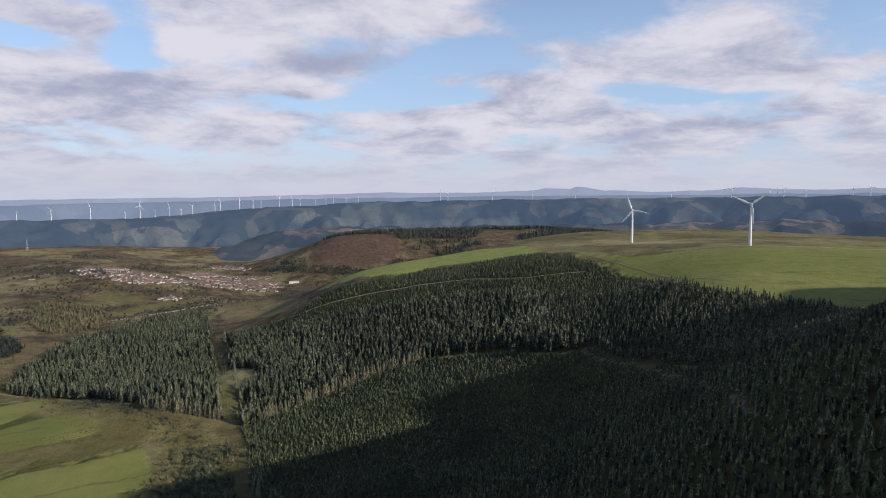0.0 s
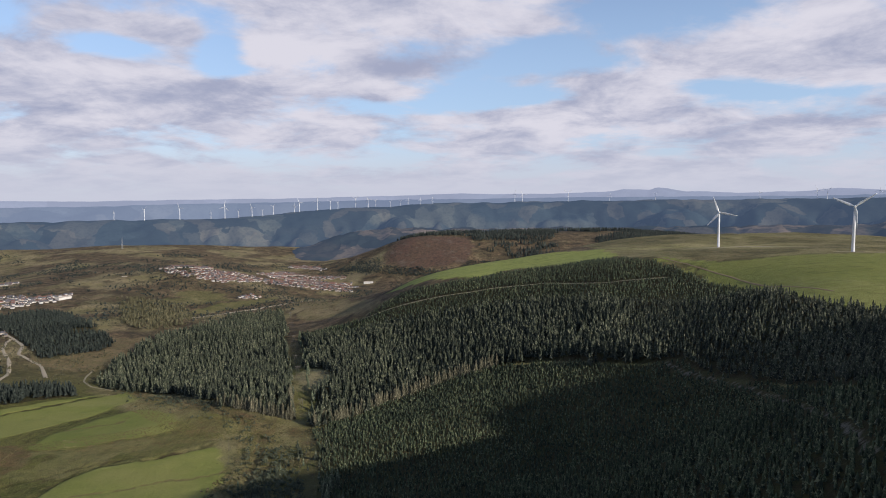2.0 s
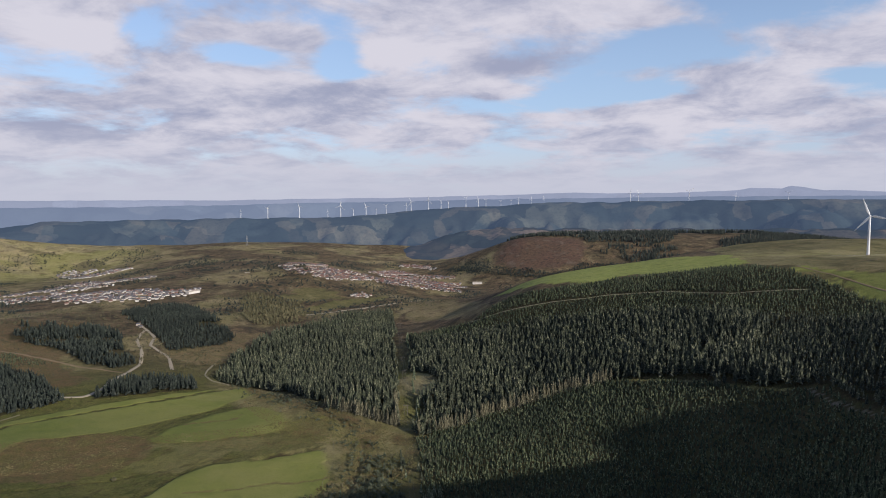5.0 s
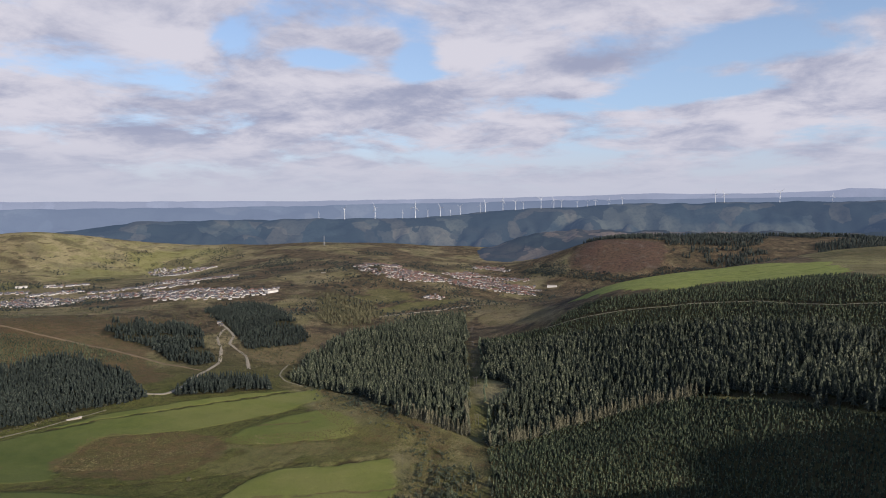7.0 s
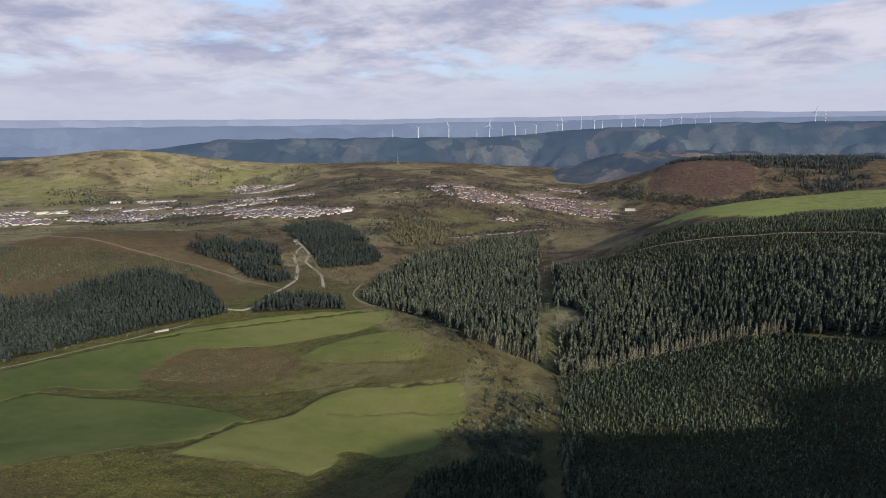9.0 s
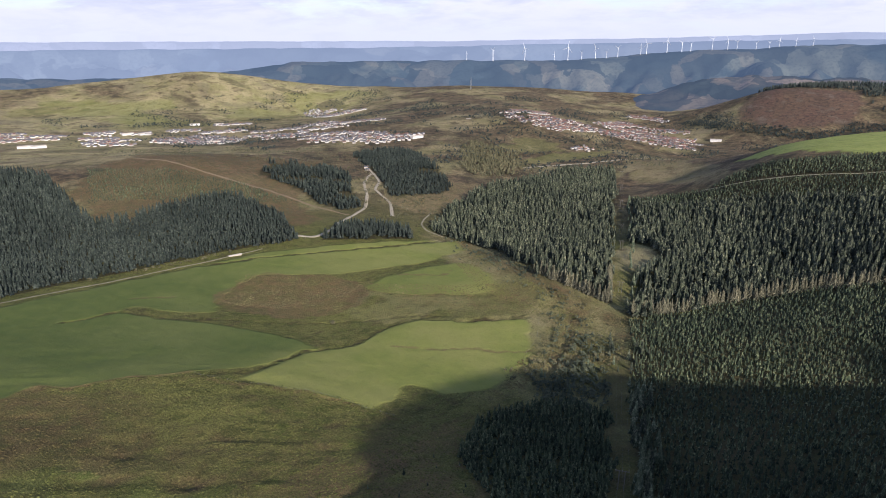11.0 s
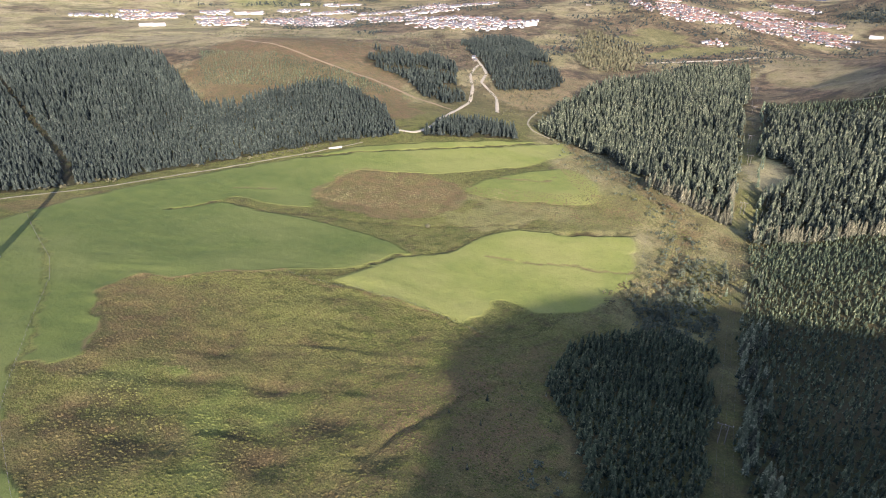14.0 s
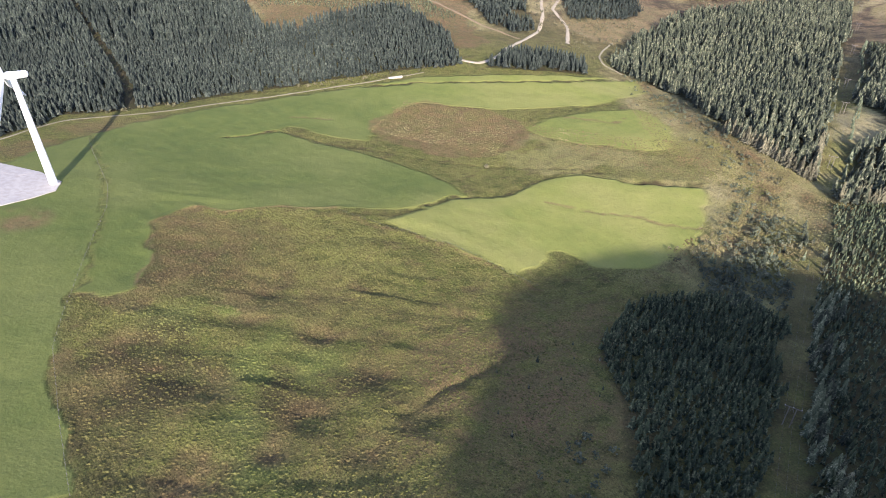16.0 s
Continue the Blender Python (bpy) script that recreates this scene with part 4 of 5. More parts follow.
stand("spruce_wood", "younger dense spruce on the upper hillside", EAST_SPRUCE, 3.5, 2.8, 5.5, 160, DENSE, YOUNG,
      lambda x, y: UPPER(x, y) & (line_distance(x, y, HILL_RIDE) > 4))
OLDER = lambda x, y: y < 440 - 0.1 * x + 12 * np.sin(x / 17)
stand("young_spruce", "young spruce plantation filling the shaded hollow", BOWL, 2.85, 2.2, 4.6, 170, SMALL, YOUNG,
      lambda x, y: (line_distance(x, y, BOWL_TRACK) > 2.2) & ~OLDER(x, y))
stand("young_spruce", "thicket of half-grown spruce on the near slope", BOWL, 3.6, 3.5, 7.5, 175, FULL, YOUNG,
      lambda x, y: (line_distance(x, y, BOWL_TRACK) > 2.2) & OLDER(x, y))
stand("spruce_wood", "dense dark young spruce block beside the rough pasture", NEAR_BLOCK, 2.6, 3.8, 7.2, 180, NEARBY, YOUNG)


# Brown dead branches, their colour brightened as if sun fell on the wood's edge.
EDGE_WOOD = make_needles("sunlit_dead_branches", (0.058, 0.056, 0.035), (0.150, 0.142, 0.086), (0.28, 0.25, 0.16))
rng = np.random.default_rng(190)
for line, label in (([(line_x(594) + 13, 594), (-162, 619), (-137, 648), (-98, 668), (-62, 683), (-22, 686)], "tall edge spruces with bare brown lower branches"),
                    ([(-300, 622), (-258, 614), (line_x(606) - 11, 606), (line_x(660) - 11, 660)], "edge spruces along the clearing with brown branches")):
    pts = []
    for (x0, y0), (x1, y1) in zip(line, line[1:]):
        n = int(math.hypot(x1 - x0, y1 - y0) / 1.7)
        k = (np.arange(n) + rng.uniform(0, 1, n)) / n
        pts.append(np.stack([x0 + (x1 - x0) * k, y0 + (y1 - y0) * k], -1))
    p = np.concatenate(pts) + rng.normal(0, 1.1, (sum(len(q) for q in pts), 2))
    scatter("edge_spruce", label, EDGE_WOOD, [conifer_shape(9, 5, s + 70, 0.03, 0.20) for s in range(4)], p[:, 0], p[:, 1], rng.uniform(9, 16, len(p)), 191)


# ---- wind turbines ----
def lathe(profile, sides=24):
    bm = bmesh.new()
    rings = []
    for r, z in profile:
        rings.append([bm.verts.new((r * math.cos(k * 2 * math.pi / sides), r * math.sin(k * 2 * math.pi / sides), z)) for k in range(sides)])
    for a, b in zip(rings, rings[1:]):
        for k in range(sides):
            f = bm.faces.new((a[k], a[(k + 1) % sides], b[(k + 1) % sides], b[k]))
            f.smooth = True
    bm.faces.new(rings[0][::-1])
    bm.faces.new(rings[-1])
    return bm


def blade_mesh(length):
    """Root round, then a twisted, tapered wing; it grows along +Z from the hub, with the rotor's axis along -Y."""
    bm = bmesh.new()
    rings = []
    for s in (0.0, 0.05, 0.12, 0.2, 0.35, 0.5, 0.65, 0.8, 0.92, 1.0):
        chord = np.interp(s, [0, 0.05, 0.2, 0.6, 1.0], [0.062, 0.062, 0.125, 0.085, 0.028]) * length
        thick = np.interp(s, [0, 0.05, 0.2, 1.0], [0.055, 0.055, 0.025, 0.003]) * length
        twist = radians(np.interp(s, [0, 0.2, 1.0], [18, 14, 2]))
        ring = []
        for k in range(12):
            a = k * math.pi / 6
            px, py = chord * (0.5 * math.cos(a) - 0.12 * min(1, s * 6)), thick * 0.5 * math.sin(a)
            ring.append(bm.verts.new((px * math.cos(twist) - py * math.sin(twist), px * math.sin(twist) + py * math.cos(twist), 1.2 + s * (length - 1.2))))
        rings.append(ring)
    for a, b in zip(rings, rings[1:]):
        for k in range(12):
            bm.faces.new((a[k], a[(k + 1) % 12], b[(k + 1) % 12], b[k])).smooth = True
    bm.faces.new(rings[0][::-1])
    bm.faces.new(rings[-1])
    return bm


def wind_turbine(name, hub_height, blade, x, y, facing, turn, label, sink=0.5, z=None):
    """facing: degrees by which the rotor's axis turns from -Y; turn: degrees of the first blade from upright."""
    root = tagged(new(name), label, "wind turbine", "wind turbines on the hills")
    part("tower", lathe([(2.15, -sink), (2.15, 0), (1.95, hub_height * 0.3), (1.6, hub_height * 0.7), (1.25, hub_height - 1.6)]), WHITE_STEEL, root)
    part("base", lathe([(3.4, -sink), (3.4, 0.25), (2.4, 0.3)]), CONCRETE, root, "round concrete footing")
    bm = bmesh.new()
    bmesh.ops.create_cube(bm, size=1, matrix=Matrix.Translation((0, 2.2, hub_height)) @ Matrix.Diagonal((3.4, 10, 3.5, 1)))
    for v in bm.verts:
        if v.co.y > 4:
            v.co.x *= 0.8
            v.co.z = hub_height + (v.co.z - hub_height) * 0.8 + 0.2
    bmesh.ops.bevel(bm, geom=bm.edges[:], offset=0.5, segments=2, affect="EDGES")
    part("nacelle", bm, WHITE_STEEL, root)
    bm = lathe([(1.5, 0), (1.55, 0.8), (1.45, 1.8), (1.0, 2.7), (0.3, 3.1)], 20)
    bm.transform(Matrix.Translation((0, -2.7, hub_height)) @ Matrix.Rotation(radians(90), 4, "X"))
    hub = part("hub", bm, WHITE_STEEL, root)
    for k in range(3):
        bm = blade_mesh(blade)
        bm.transform(Matrix.Translation((0, -4.2, hub_height)) @ Matrix.Rotation(radians(turn + 120 * k), 4, "Y"))
        part("blade", bm, WHITE_STEEL, hub)
    root.matrix_world = pose(x, y, height_at(x, y) if z is None else z, 0, 0, facing)
    return root


wind_turbine("wind_turbine", 61, 29.5, 353, 1194, -20, -20, "white wind turbine on the grassy hilltop beside a pale track")
wind_turbine("wind_turbine", 61, 29.5, 447, 930, -25, -66, "white wind turbine on green hilltop pasture")
wind_turbine("wind_turbine", 61, 33, -429, 150, -19, -6, "white wind turbine beside a pale concrete pad in pasture")


def scattered(ring, gap, seed, keep=1.0):
    x, y = planted(ring, gap, seed, 0.9, 0.45)
    rng = np.random.default_rng(seed + 7)
    m = rng.uniform(0, 1, len(x)) < keep
    return x[m], y[m]


def along(line, gap, seed, spread):
    """Points strewn along a way."""
    rng = np.random.default_rng(seed)
    out = []
    for (x0, y0), (x1, y1) in zip(line, line[1:]):
        n = max(1, int(math.hypot(x1 - x0, y1 - y0) / gap))
        k = (np.arange(n) + rng.uniform(0, 1, n)) / n
        out.append(np.stack([x0 + (x1 - x0) * k, y0 + (y1 - y0) * k], -1))
    p = np.concatenate(out)
    p = p + rng.normal(0, spread, p.shape)
    return p[:, 0], p[:, 1]


# ---- scrub, rushes and single trees ----
def tuft_shape(seed):
    """A low uneven hummock of grass, about one metre across."""
    rng = np.random.default_rng(seed)
    v, f, tint = [(rng.uniform(-0.2, 0.2), rng.uniform(-0.2, 0.2), 1.0)], [], [0.8]
    for k in range(5):
        a, q = k * 1.2566 + rng.uniform(-0.25, 0.25), rng.uniform(0.7, 1.3)
        v.append((q * math.cos(a), q * math.sin(a), -0.25))
        tint.append(rng.uniform(0.1, 0.6))
        f.append((0, k + 1, (k + 1) % 5 + 1))
    return np.array(v), np.array(f), np.array(tint)


TUFT = [tuft_shape(s) for s in range(5)]
ROUGH_PASTURE = [(-345, 275), (-358, 240), (-364, 218), (-376, 206), (-362, 182), (-325, 173), (-303, 160), (-299, 145), (-306, 136), (-262, 124), (-230, 118), (-195, 114), (-110, 110), (-100, 200), (-150, 290), (-185, 330), (-190, 400), (-215, 410),
                 (-240, 375), (-240, 340), (-285, 318)]
x, y = scattered(ROUGH_PASTURE, 1.35, 300, keep=0.95)
scatter("rush_tussocks", "tawny tussocks of rushes over the rough pasture", GROUND, TUFT, x, y, 0.16 + 0.30 * np.random.default_rng(301).random(len(x)) ** 2, 302, (1.4, 2.4), "rushes",
        cover=lambda x, y: {"pasture": flushes(x, y), "lush_and_dim": 0.35 * np.clip(flushes(x, y) * 4, 0, 1), "bracken": np.maximum(rusty(x, y), 0.75 * sunken(x, y))})
x, y = scattered([(-470, 375), (-510, 440), (-455, 495), (-400, 490), (-330, 500), (-250, 545), (-215, 500), (-215, 600), (-300, 600), (-420, 690), (-400, 620), (-330, 560), (-420, 500), (-385, 440)], 1.9, 310)
scatter("rush_tussocks", "brown tussocks of bracken and rushes between the fields", GROUND, TUFT, x, y, np.random.default_rng(311).uniform(0.15, 0.5, len(x)), 312, (1.6, 2.6), "rushes",
        cover=lambda x, y: {"bracken": np.clip(fbm(x, y, 18, 3, 313) * 2 - 0.5, 0, 0.8), "straw": np.clip(fbm(x, y, 22, 3, 314) * 2 - 0.6, 0, 0.6)})
x, y = scattered([(-330, 560), (-290, 600), (-230, 590), (-180, 590), (-150, 560), (-165, 500), (-205, 420), (-222, 430), (-222, 490), (-245, 545), (-290, 545)], 1.9, 316)
scatter("rush_tussocks", "straw-coloured tussocks along the stream and clearing", GROUND, TUFT, x, y, np.random.default_rng(317).uniform(0.2, 0.7, len(x)), 318, (1.4, 2.4), "rushes",
        cover=lambda x, y: {"bracken": np.clip(fbm(x, y, 14, 3, 319) * 2 - 0.7, 0, 0.8), "straw": np.clip(fbm(x, y, 20, 3, 323) * 2.4 - 0.9, 0, 0.35)})
x, y = along(STREAM, 0.55, 320, 11)
m = (y > 430) & (fbm(x, y, 16, 3, 324) > 0.47)
x, y = x[m], y[m]
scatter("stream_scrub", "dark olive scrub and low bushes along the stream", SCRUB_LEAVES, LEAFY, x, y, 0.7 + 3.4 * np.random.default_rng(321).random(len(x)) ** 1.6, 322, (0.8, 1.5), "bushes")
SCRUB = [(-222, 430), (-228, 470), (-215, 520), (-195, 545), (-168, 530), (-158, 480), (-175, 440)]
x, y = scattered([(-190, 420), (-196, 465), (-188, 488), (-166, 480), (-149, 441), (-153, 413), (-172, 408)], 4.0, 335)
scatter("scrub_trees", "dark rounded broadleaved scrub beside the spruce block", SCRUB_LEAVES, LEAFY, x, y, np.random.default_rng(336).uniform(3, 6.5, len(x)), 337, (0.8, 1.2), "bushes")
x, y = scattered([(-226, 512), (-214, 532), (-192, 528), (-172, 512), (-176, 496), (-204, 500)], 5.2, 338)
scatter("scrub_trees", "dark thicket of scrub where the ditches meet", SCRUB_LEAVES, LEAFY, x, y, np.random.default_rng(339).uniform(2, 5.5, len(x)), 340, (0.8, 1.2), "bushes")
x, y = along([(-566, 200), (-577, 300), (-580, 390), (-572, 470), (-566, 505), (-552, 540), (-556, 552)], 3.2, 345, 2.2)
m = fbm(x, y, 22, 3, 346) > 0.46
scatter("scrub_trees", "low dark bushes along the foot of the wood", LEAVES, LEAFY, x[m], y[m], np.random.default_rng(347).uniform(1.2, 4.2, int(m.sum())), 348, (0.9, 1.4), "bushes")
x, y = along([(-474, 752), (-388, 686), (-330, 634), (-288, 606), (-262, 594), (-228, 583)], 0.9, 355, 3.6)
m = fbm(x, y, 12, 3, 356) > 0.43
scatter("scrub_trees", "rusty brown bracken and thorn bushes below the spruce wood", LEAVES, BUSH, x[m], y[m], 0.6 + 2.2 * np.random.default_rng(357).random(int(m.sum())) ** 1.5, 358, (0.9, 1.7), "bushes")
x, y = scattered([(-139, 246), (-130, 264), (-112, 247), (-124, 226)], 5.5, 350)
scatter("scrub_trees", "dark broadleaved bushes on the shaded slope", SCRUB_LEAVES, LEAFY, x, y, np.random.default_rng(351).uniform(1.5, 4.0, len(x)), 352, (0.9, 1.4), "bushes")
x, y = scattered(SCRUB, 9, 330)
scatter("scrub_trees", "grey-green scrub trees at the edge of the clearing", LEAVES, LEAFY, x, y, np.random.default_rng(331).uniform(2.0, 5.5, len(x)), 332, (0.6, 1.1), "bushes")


def make_tree_parts(seed, slim, needles):
    """Crown and stem meshes, one metre high, of a conifer that stands free."""
    v, f, t = conifer_shape(11, 7, seed, 0.05, slim, False, 0.5)
    crown = mesh_from("crown", v, f, needles, False, tint=t)
    bm = bmesh.new()
    bmesh.ops.create_cone(bm, segments=7, radius1=0.02, radius2=0.005, depth=0.92, cap_ends=True, matrix=Matrix.Translation((0, 0, 0.43)))
    stem = bpy.data.meshes.new("trunk")
    bm.to_mesh(stem)
    bm.free()
    stem.materials.append(BARK)
    return crown, stem


TREE_PARTS = [make_tree_parts(400 + k, 0.17 + 0.015 * (k % 4), SUN_PALE_SPRUCE) for k in range(6)]
DARK_PARTS = [make_tree_parts(420 + k, 0.22 + 0.02 * (k % 4), SPRUCE) for k in range(6)]


def conifer_tree(x, y, h, k, turn, label, group, kinds=TREE_PARTS):
    root = tagged(new("conifer_tree"), label, "tree", group)
    crown, stem = kinds[k % 6]
    for name, me in (("crown", crown), ("trunk", stem)):
        ob = new(name, me)
        ob.parent = root
    root.matrix_world = pose(x, y, height_at(x, y) - 0.1, 0, 0, turn) @ Matrix.Diagonal((h, h, h, 1))


rng = random.Random(5)
for k in range(120):
    yy = 215 + k * 2.15 + rng.uniform(-1, 1)
    conifer_tree(line_x(yy) + 9 + rng.uniform(-2, 13), yy, rng.uniform(6, 14), k, rng.uniform(0, 360),
                 "spruce at the edge of the power line clearing, tips pale as if sunlit", "spruces along the clearing", TREE_PARTS if k % 3 else DARK_PARTS)
for k in range(34):
    yy = 610 + k * 12 + rng.uniform(-5, 5)
    conifer_tree(line_x(yy) + 13 + rng.uniform(-4, 4), yy, rng.uniform(6, 13), k, rng.uniform(0, 360),
                 "slender spruce at the edge of the power line clearing", "spruces along the clearing")
for k in range(40):
    a = rng.uniform(0, 1)
    conifer_tree(-208 + 45 * rng.random() + 20 * a, 425 + 110 * a + rng.uniform(-8, 8), rng.uniform(3, 9), k, rng.uniform(0, 360),
                 "small self-sown spruce among scrub", "self-sown spruces", TREE_PARTS if k % 7 == 0 else DARK_PARTS)
for k in range(16):
    conifer_tree(-172 + rng.uniform(-14, 26), 275 + rng.uniform(-40, 50), rng.uniform(1.5, 4.0), k, rng.uniform(0, 360),
                 "small self-sown spruce on rough pasture", "self-sown spruces", DARK_PARTS)

lone = tagged(new("hawthorn_bush"), "dark round hawthorn bush on the brown pasture", "bush")
sv, sf, st = bush_shape(26, 77)
crown = new("crown", mesh_from("crown", sv, sf, LEAVES, False, tint=st))
crown.parent = lone
part("trunk", lathe([(0.05, -0.05), (0.04, 0.2), (0.02, 0.45)], 8), BARK, lone)
lone.matrix_world = pose(-373, 419, height_at(-373, 419)) @ Matrix.Diagonal((5.5, 5.5, 4.2, 1))


# ---- power line ----
def bar(bm, a, b, r, sides=6):
    a, b = Vector(a), Vector(b)
    m = Matrix.Translation((a + b) / 2) @ (b - a).to_track_quat("Z", "Y").to_matrix().to_4x4()
    bmesh.ops.create_cone(bm, segments=sides, radius1=r, radius2=r * 0.85, depth=(b - a).length, cap_ends=True, matrix=m)


def power_pole(x, y, label):
    root = tagged(new("power_pole"), label, "power pole", "poles of the power line")
    for side in (-1.3, 1.3):
        bm = bmesh.new()
        bar(bm, (side, 0, -1), (side, 0, 10.5), 0.2, 8)
        part("post", bm, TIMBER, root)
        bm = bmesh.new()
        bar(bm, (side, 0, 7.2), (0, 0, 9.6), 0.07)
        part("brace", bm, TIMBER, root)
    bm = bmesh.new()
    bmesh.ops.create_cube(bm, size=1, matrix=Matrix.Translation((0, 0, 10.3)) @ Matrix.Diagonal((6.4, 0.25, 0.3, 1)))
    bmesh.ops.bevel(bm, geom=bm.edges[:], offset=0.03, affect="EDGES")
    arm = part("crossarm", bm, TIMBER, root)
    for q in (-2.9, 0, 2.9):
        bm = lathe([(0.05, 0), (0.16, 0.1), (0.07, 0.25), (0.15, 0.35), (0.05, 0.6)], 8)
        bm.transform(Matrix.Translation((q, 0, 10.43)))
        part("insulator", bm, CONCRETE, arm, "pale ceramic insulator")
    root.matrix_world = pose(x, y, height_at(x, y), 0, 0, 21)
    return root


POLE_Y = [190, 335, 631, 735, 850, 980, 1100, 1230]
for yy in POLE_Y:
    power_pole(line_x(yy), yy, "twin-post timber power pole in the forest clearing")
WIRE = make_plain("dull_wire", (0.12, 0.12, 0.12), (0.08, 0.08, 0.08), 1, 0.5)
for q in (-2.9, 0, 2.9):
    cu = bpy.data.curves.new("power_cable", "CURVE")
    cu.dimensions, cu.bevel_depth, cu.bevel_resolution = "3D", 0.014, 0
    cu.materials.append(WIRE)
    pts = []
    for y0, y1 in zip(POLE_Y, POLE_Y[1:]):
        for k in range(8):
            s = k / 8
            a, b = height_at(line_x(y0), y0), height_at(line_x(y1), y1)
            yy = y0 + (y1 - y0) * s
            pts.append((line_x(yy) + q * 0.93, yy + q * 0.36, a + (b - a) * s + 11.0 - 0.05 * (y1 - y0) * s * (1 - s), 1))
    sp = cu.splines.new("POLY")
    sp.points.add(len(pts) - 1)
    sp.points.foreach_set("co", [c for p in pts for c in p])
    tagged(new("power_cable", cu), "thin grey power cable between timber poles", "cable", "cables of the power line")


# ---- tracks, pads ----
def ribbon(name, line, wide, mat, label, lift=0.12, step=4.0, category="track", seed=0):
    pts = []
    for (x0, y0), (x1, y1) in zip(line, line[1:]):
        n = max(1, int(math.hypot(x1 - x0, y1 - y0) / step))
        pts += [(x0 + (x1 - x0) * k / n, y0 + (y1 - y0) * k / n) for k in range(n)]
    pts.append(line[-1])
    p = np.array(pts)
    for _ in range(4):
        p[1:-1] = (p[:-2] + 2 * p[1:-1] + p[2:]) / 4
    d = np.gradient(p, axis=0)
    d /= np.maximum(np.hypot(d[:, 0], d[:, 1]), 1e-6)[:, None]
    nrm = np.stack([-d[:, 1], d[:, 0]], -1)
    w = wide * (0.8 + 0.4 * vnoise(np.arange(len(p)) / 3.0, np.zeros(len(p)), 70 + seed))
    rows = []
    for q in (-0.62, -0.5, -0.17, 0.17, 0.5, 0.62):
        xy = p + nrm * (w * q)[:, None]
        z = height(xy[:, 0], xy[:, 1]) + (lift if abs(q) < 0.6 else -0.35)
        rows.append(np.column_stack([xy, z]))
    v = np.stack(rows, 1).reshape(-1, 3)
    i, j = np.meshgrid(np.arange(len(p) - 1), np.arange(5), indexing="ij")
    f = np.stack([i * 6 + j, (i + 1) * 6 + j, (i + 1) * 6 + j + 1, i * 6 + j + 1], -1).reshape(-1, 4)[:, ::-1]
    return tagged(new(name, mesh_from(name, v, f, mat, True)), label, category, kind="structure")


ribbon("track_1", [(-500, 100), (-521, 137), (-540, 158), (-554, 177), (-556, 228), (-566, 299), (-569, 384), (-564, 462), (-560, 500)], 1.8, WORN, "worn gravel track between wood and pasture")
ribbon("track_2", [(-572, 552), (-560, 554), (-548, 563), (-553, 589), (-575, 629), (-603, 682), (-630, 735), (-675, 788), (-733, 843), (-766, 890), (-780, 915)], 4.0, GRAVEL, "pale curving forest track", lift=0.3)
ribbon("track_3", [(-575, 729), (-627, 786), (-660, 806), (-695, 827), (-729, 877), (-769, 908), (-812, 940)], 4.0, GRAVEL, "pale forest track", lift=0.45)
ribbon("track_4", [(-470, 704), (-485, 706), (-501, 707), (-525, 728), (-541, 755), (-557, 792)], 2.2, WORN, "worn track past the field corner", lift=0.3)
ribbon("track_6", [(-1040, 630), (-953, 639), (-895, 651), (-766, 677), (-668, 675), (-608, 680)], 4, DIRT, "worn earth path over the brown moor", lift=0.3)
ribbon("track_7", [(200, 960), (225, 905), (252, 800), (262, 720), (290, 640)], 2.5, DIRT, "farm track along the wood's upper edge", lift=0.3)
ribbon("track_8", [(300, 1190), (353, 1186), (430, 1150), (520, 1060)], 7, GRAVEL, "pale turbine access track", lift=0.3)
ribbon("track_9", [(420, 925), (450, 920), (520, 930), (640, 900), (760, 800), (800, 700)], 3.5, GRAVEL, "pale turbine access track", lift=0.3)
ribbon("track_10", [(-640, 1150), (-560, 1330), (-500, 1480), (-520, 1600)], 7, GRAVEL, "lane towards the village", lift=0.4)
ribbon("track_11", HILL_RIDE, 1.5, WORN, "worn ride through the young spruce", lift=0.3)


def pad(name, ring, mat, label, thick=0.35):
    bm = bmesh.new()
    zs = [height_at(*p) for p in ring]
    top = [bm.verts.new((px, py, z + thick)) for (px, py), z in zip(ring, zs)]
    low = [bm.verts.new((px, py, z - 1.0)) for (px, py), z in zip(ring, zs)]
    bm.faces.new(top)
    for k in range(len(ring)):
        bm.faces.new((low[k], low[(k + 1) % len(ring)], top[(k + 1) % len(ring)], top[k]))
    bmesh.ops.triangulate(bm, faces=bm.faces[:])
    bmesh.ops.recalc_face_normals(bm, faces=bm.faces[:])
    me = bpy.data.meshes.new(name)
    bm.to_mesh(me)
    bm.free()
    me.materials.append(mat)
    return tagged(new(name, me), label, "hardstanding", kind="structure")


pad("pavement_1", [(-490, 118), (-457, 129), (-447, 137), (-450, 147), (-431, 154), (-419, 149), (-413, 138), (-406, 123), (-420, 108), (-470, 100)][::-1], CONCRETE, "pale concrete crane pad beside the turbine")
pad("pavement_2", [(-758, 610), (-757, 620), (-748, 616), (-741, 610), (-742, 603), (-750, 605)][::-1], WORN, "small pale gravel pad among conifers")


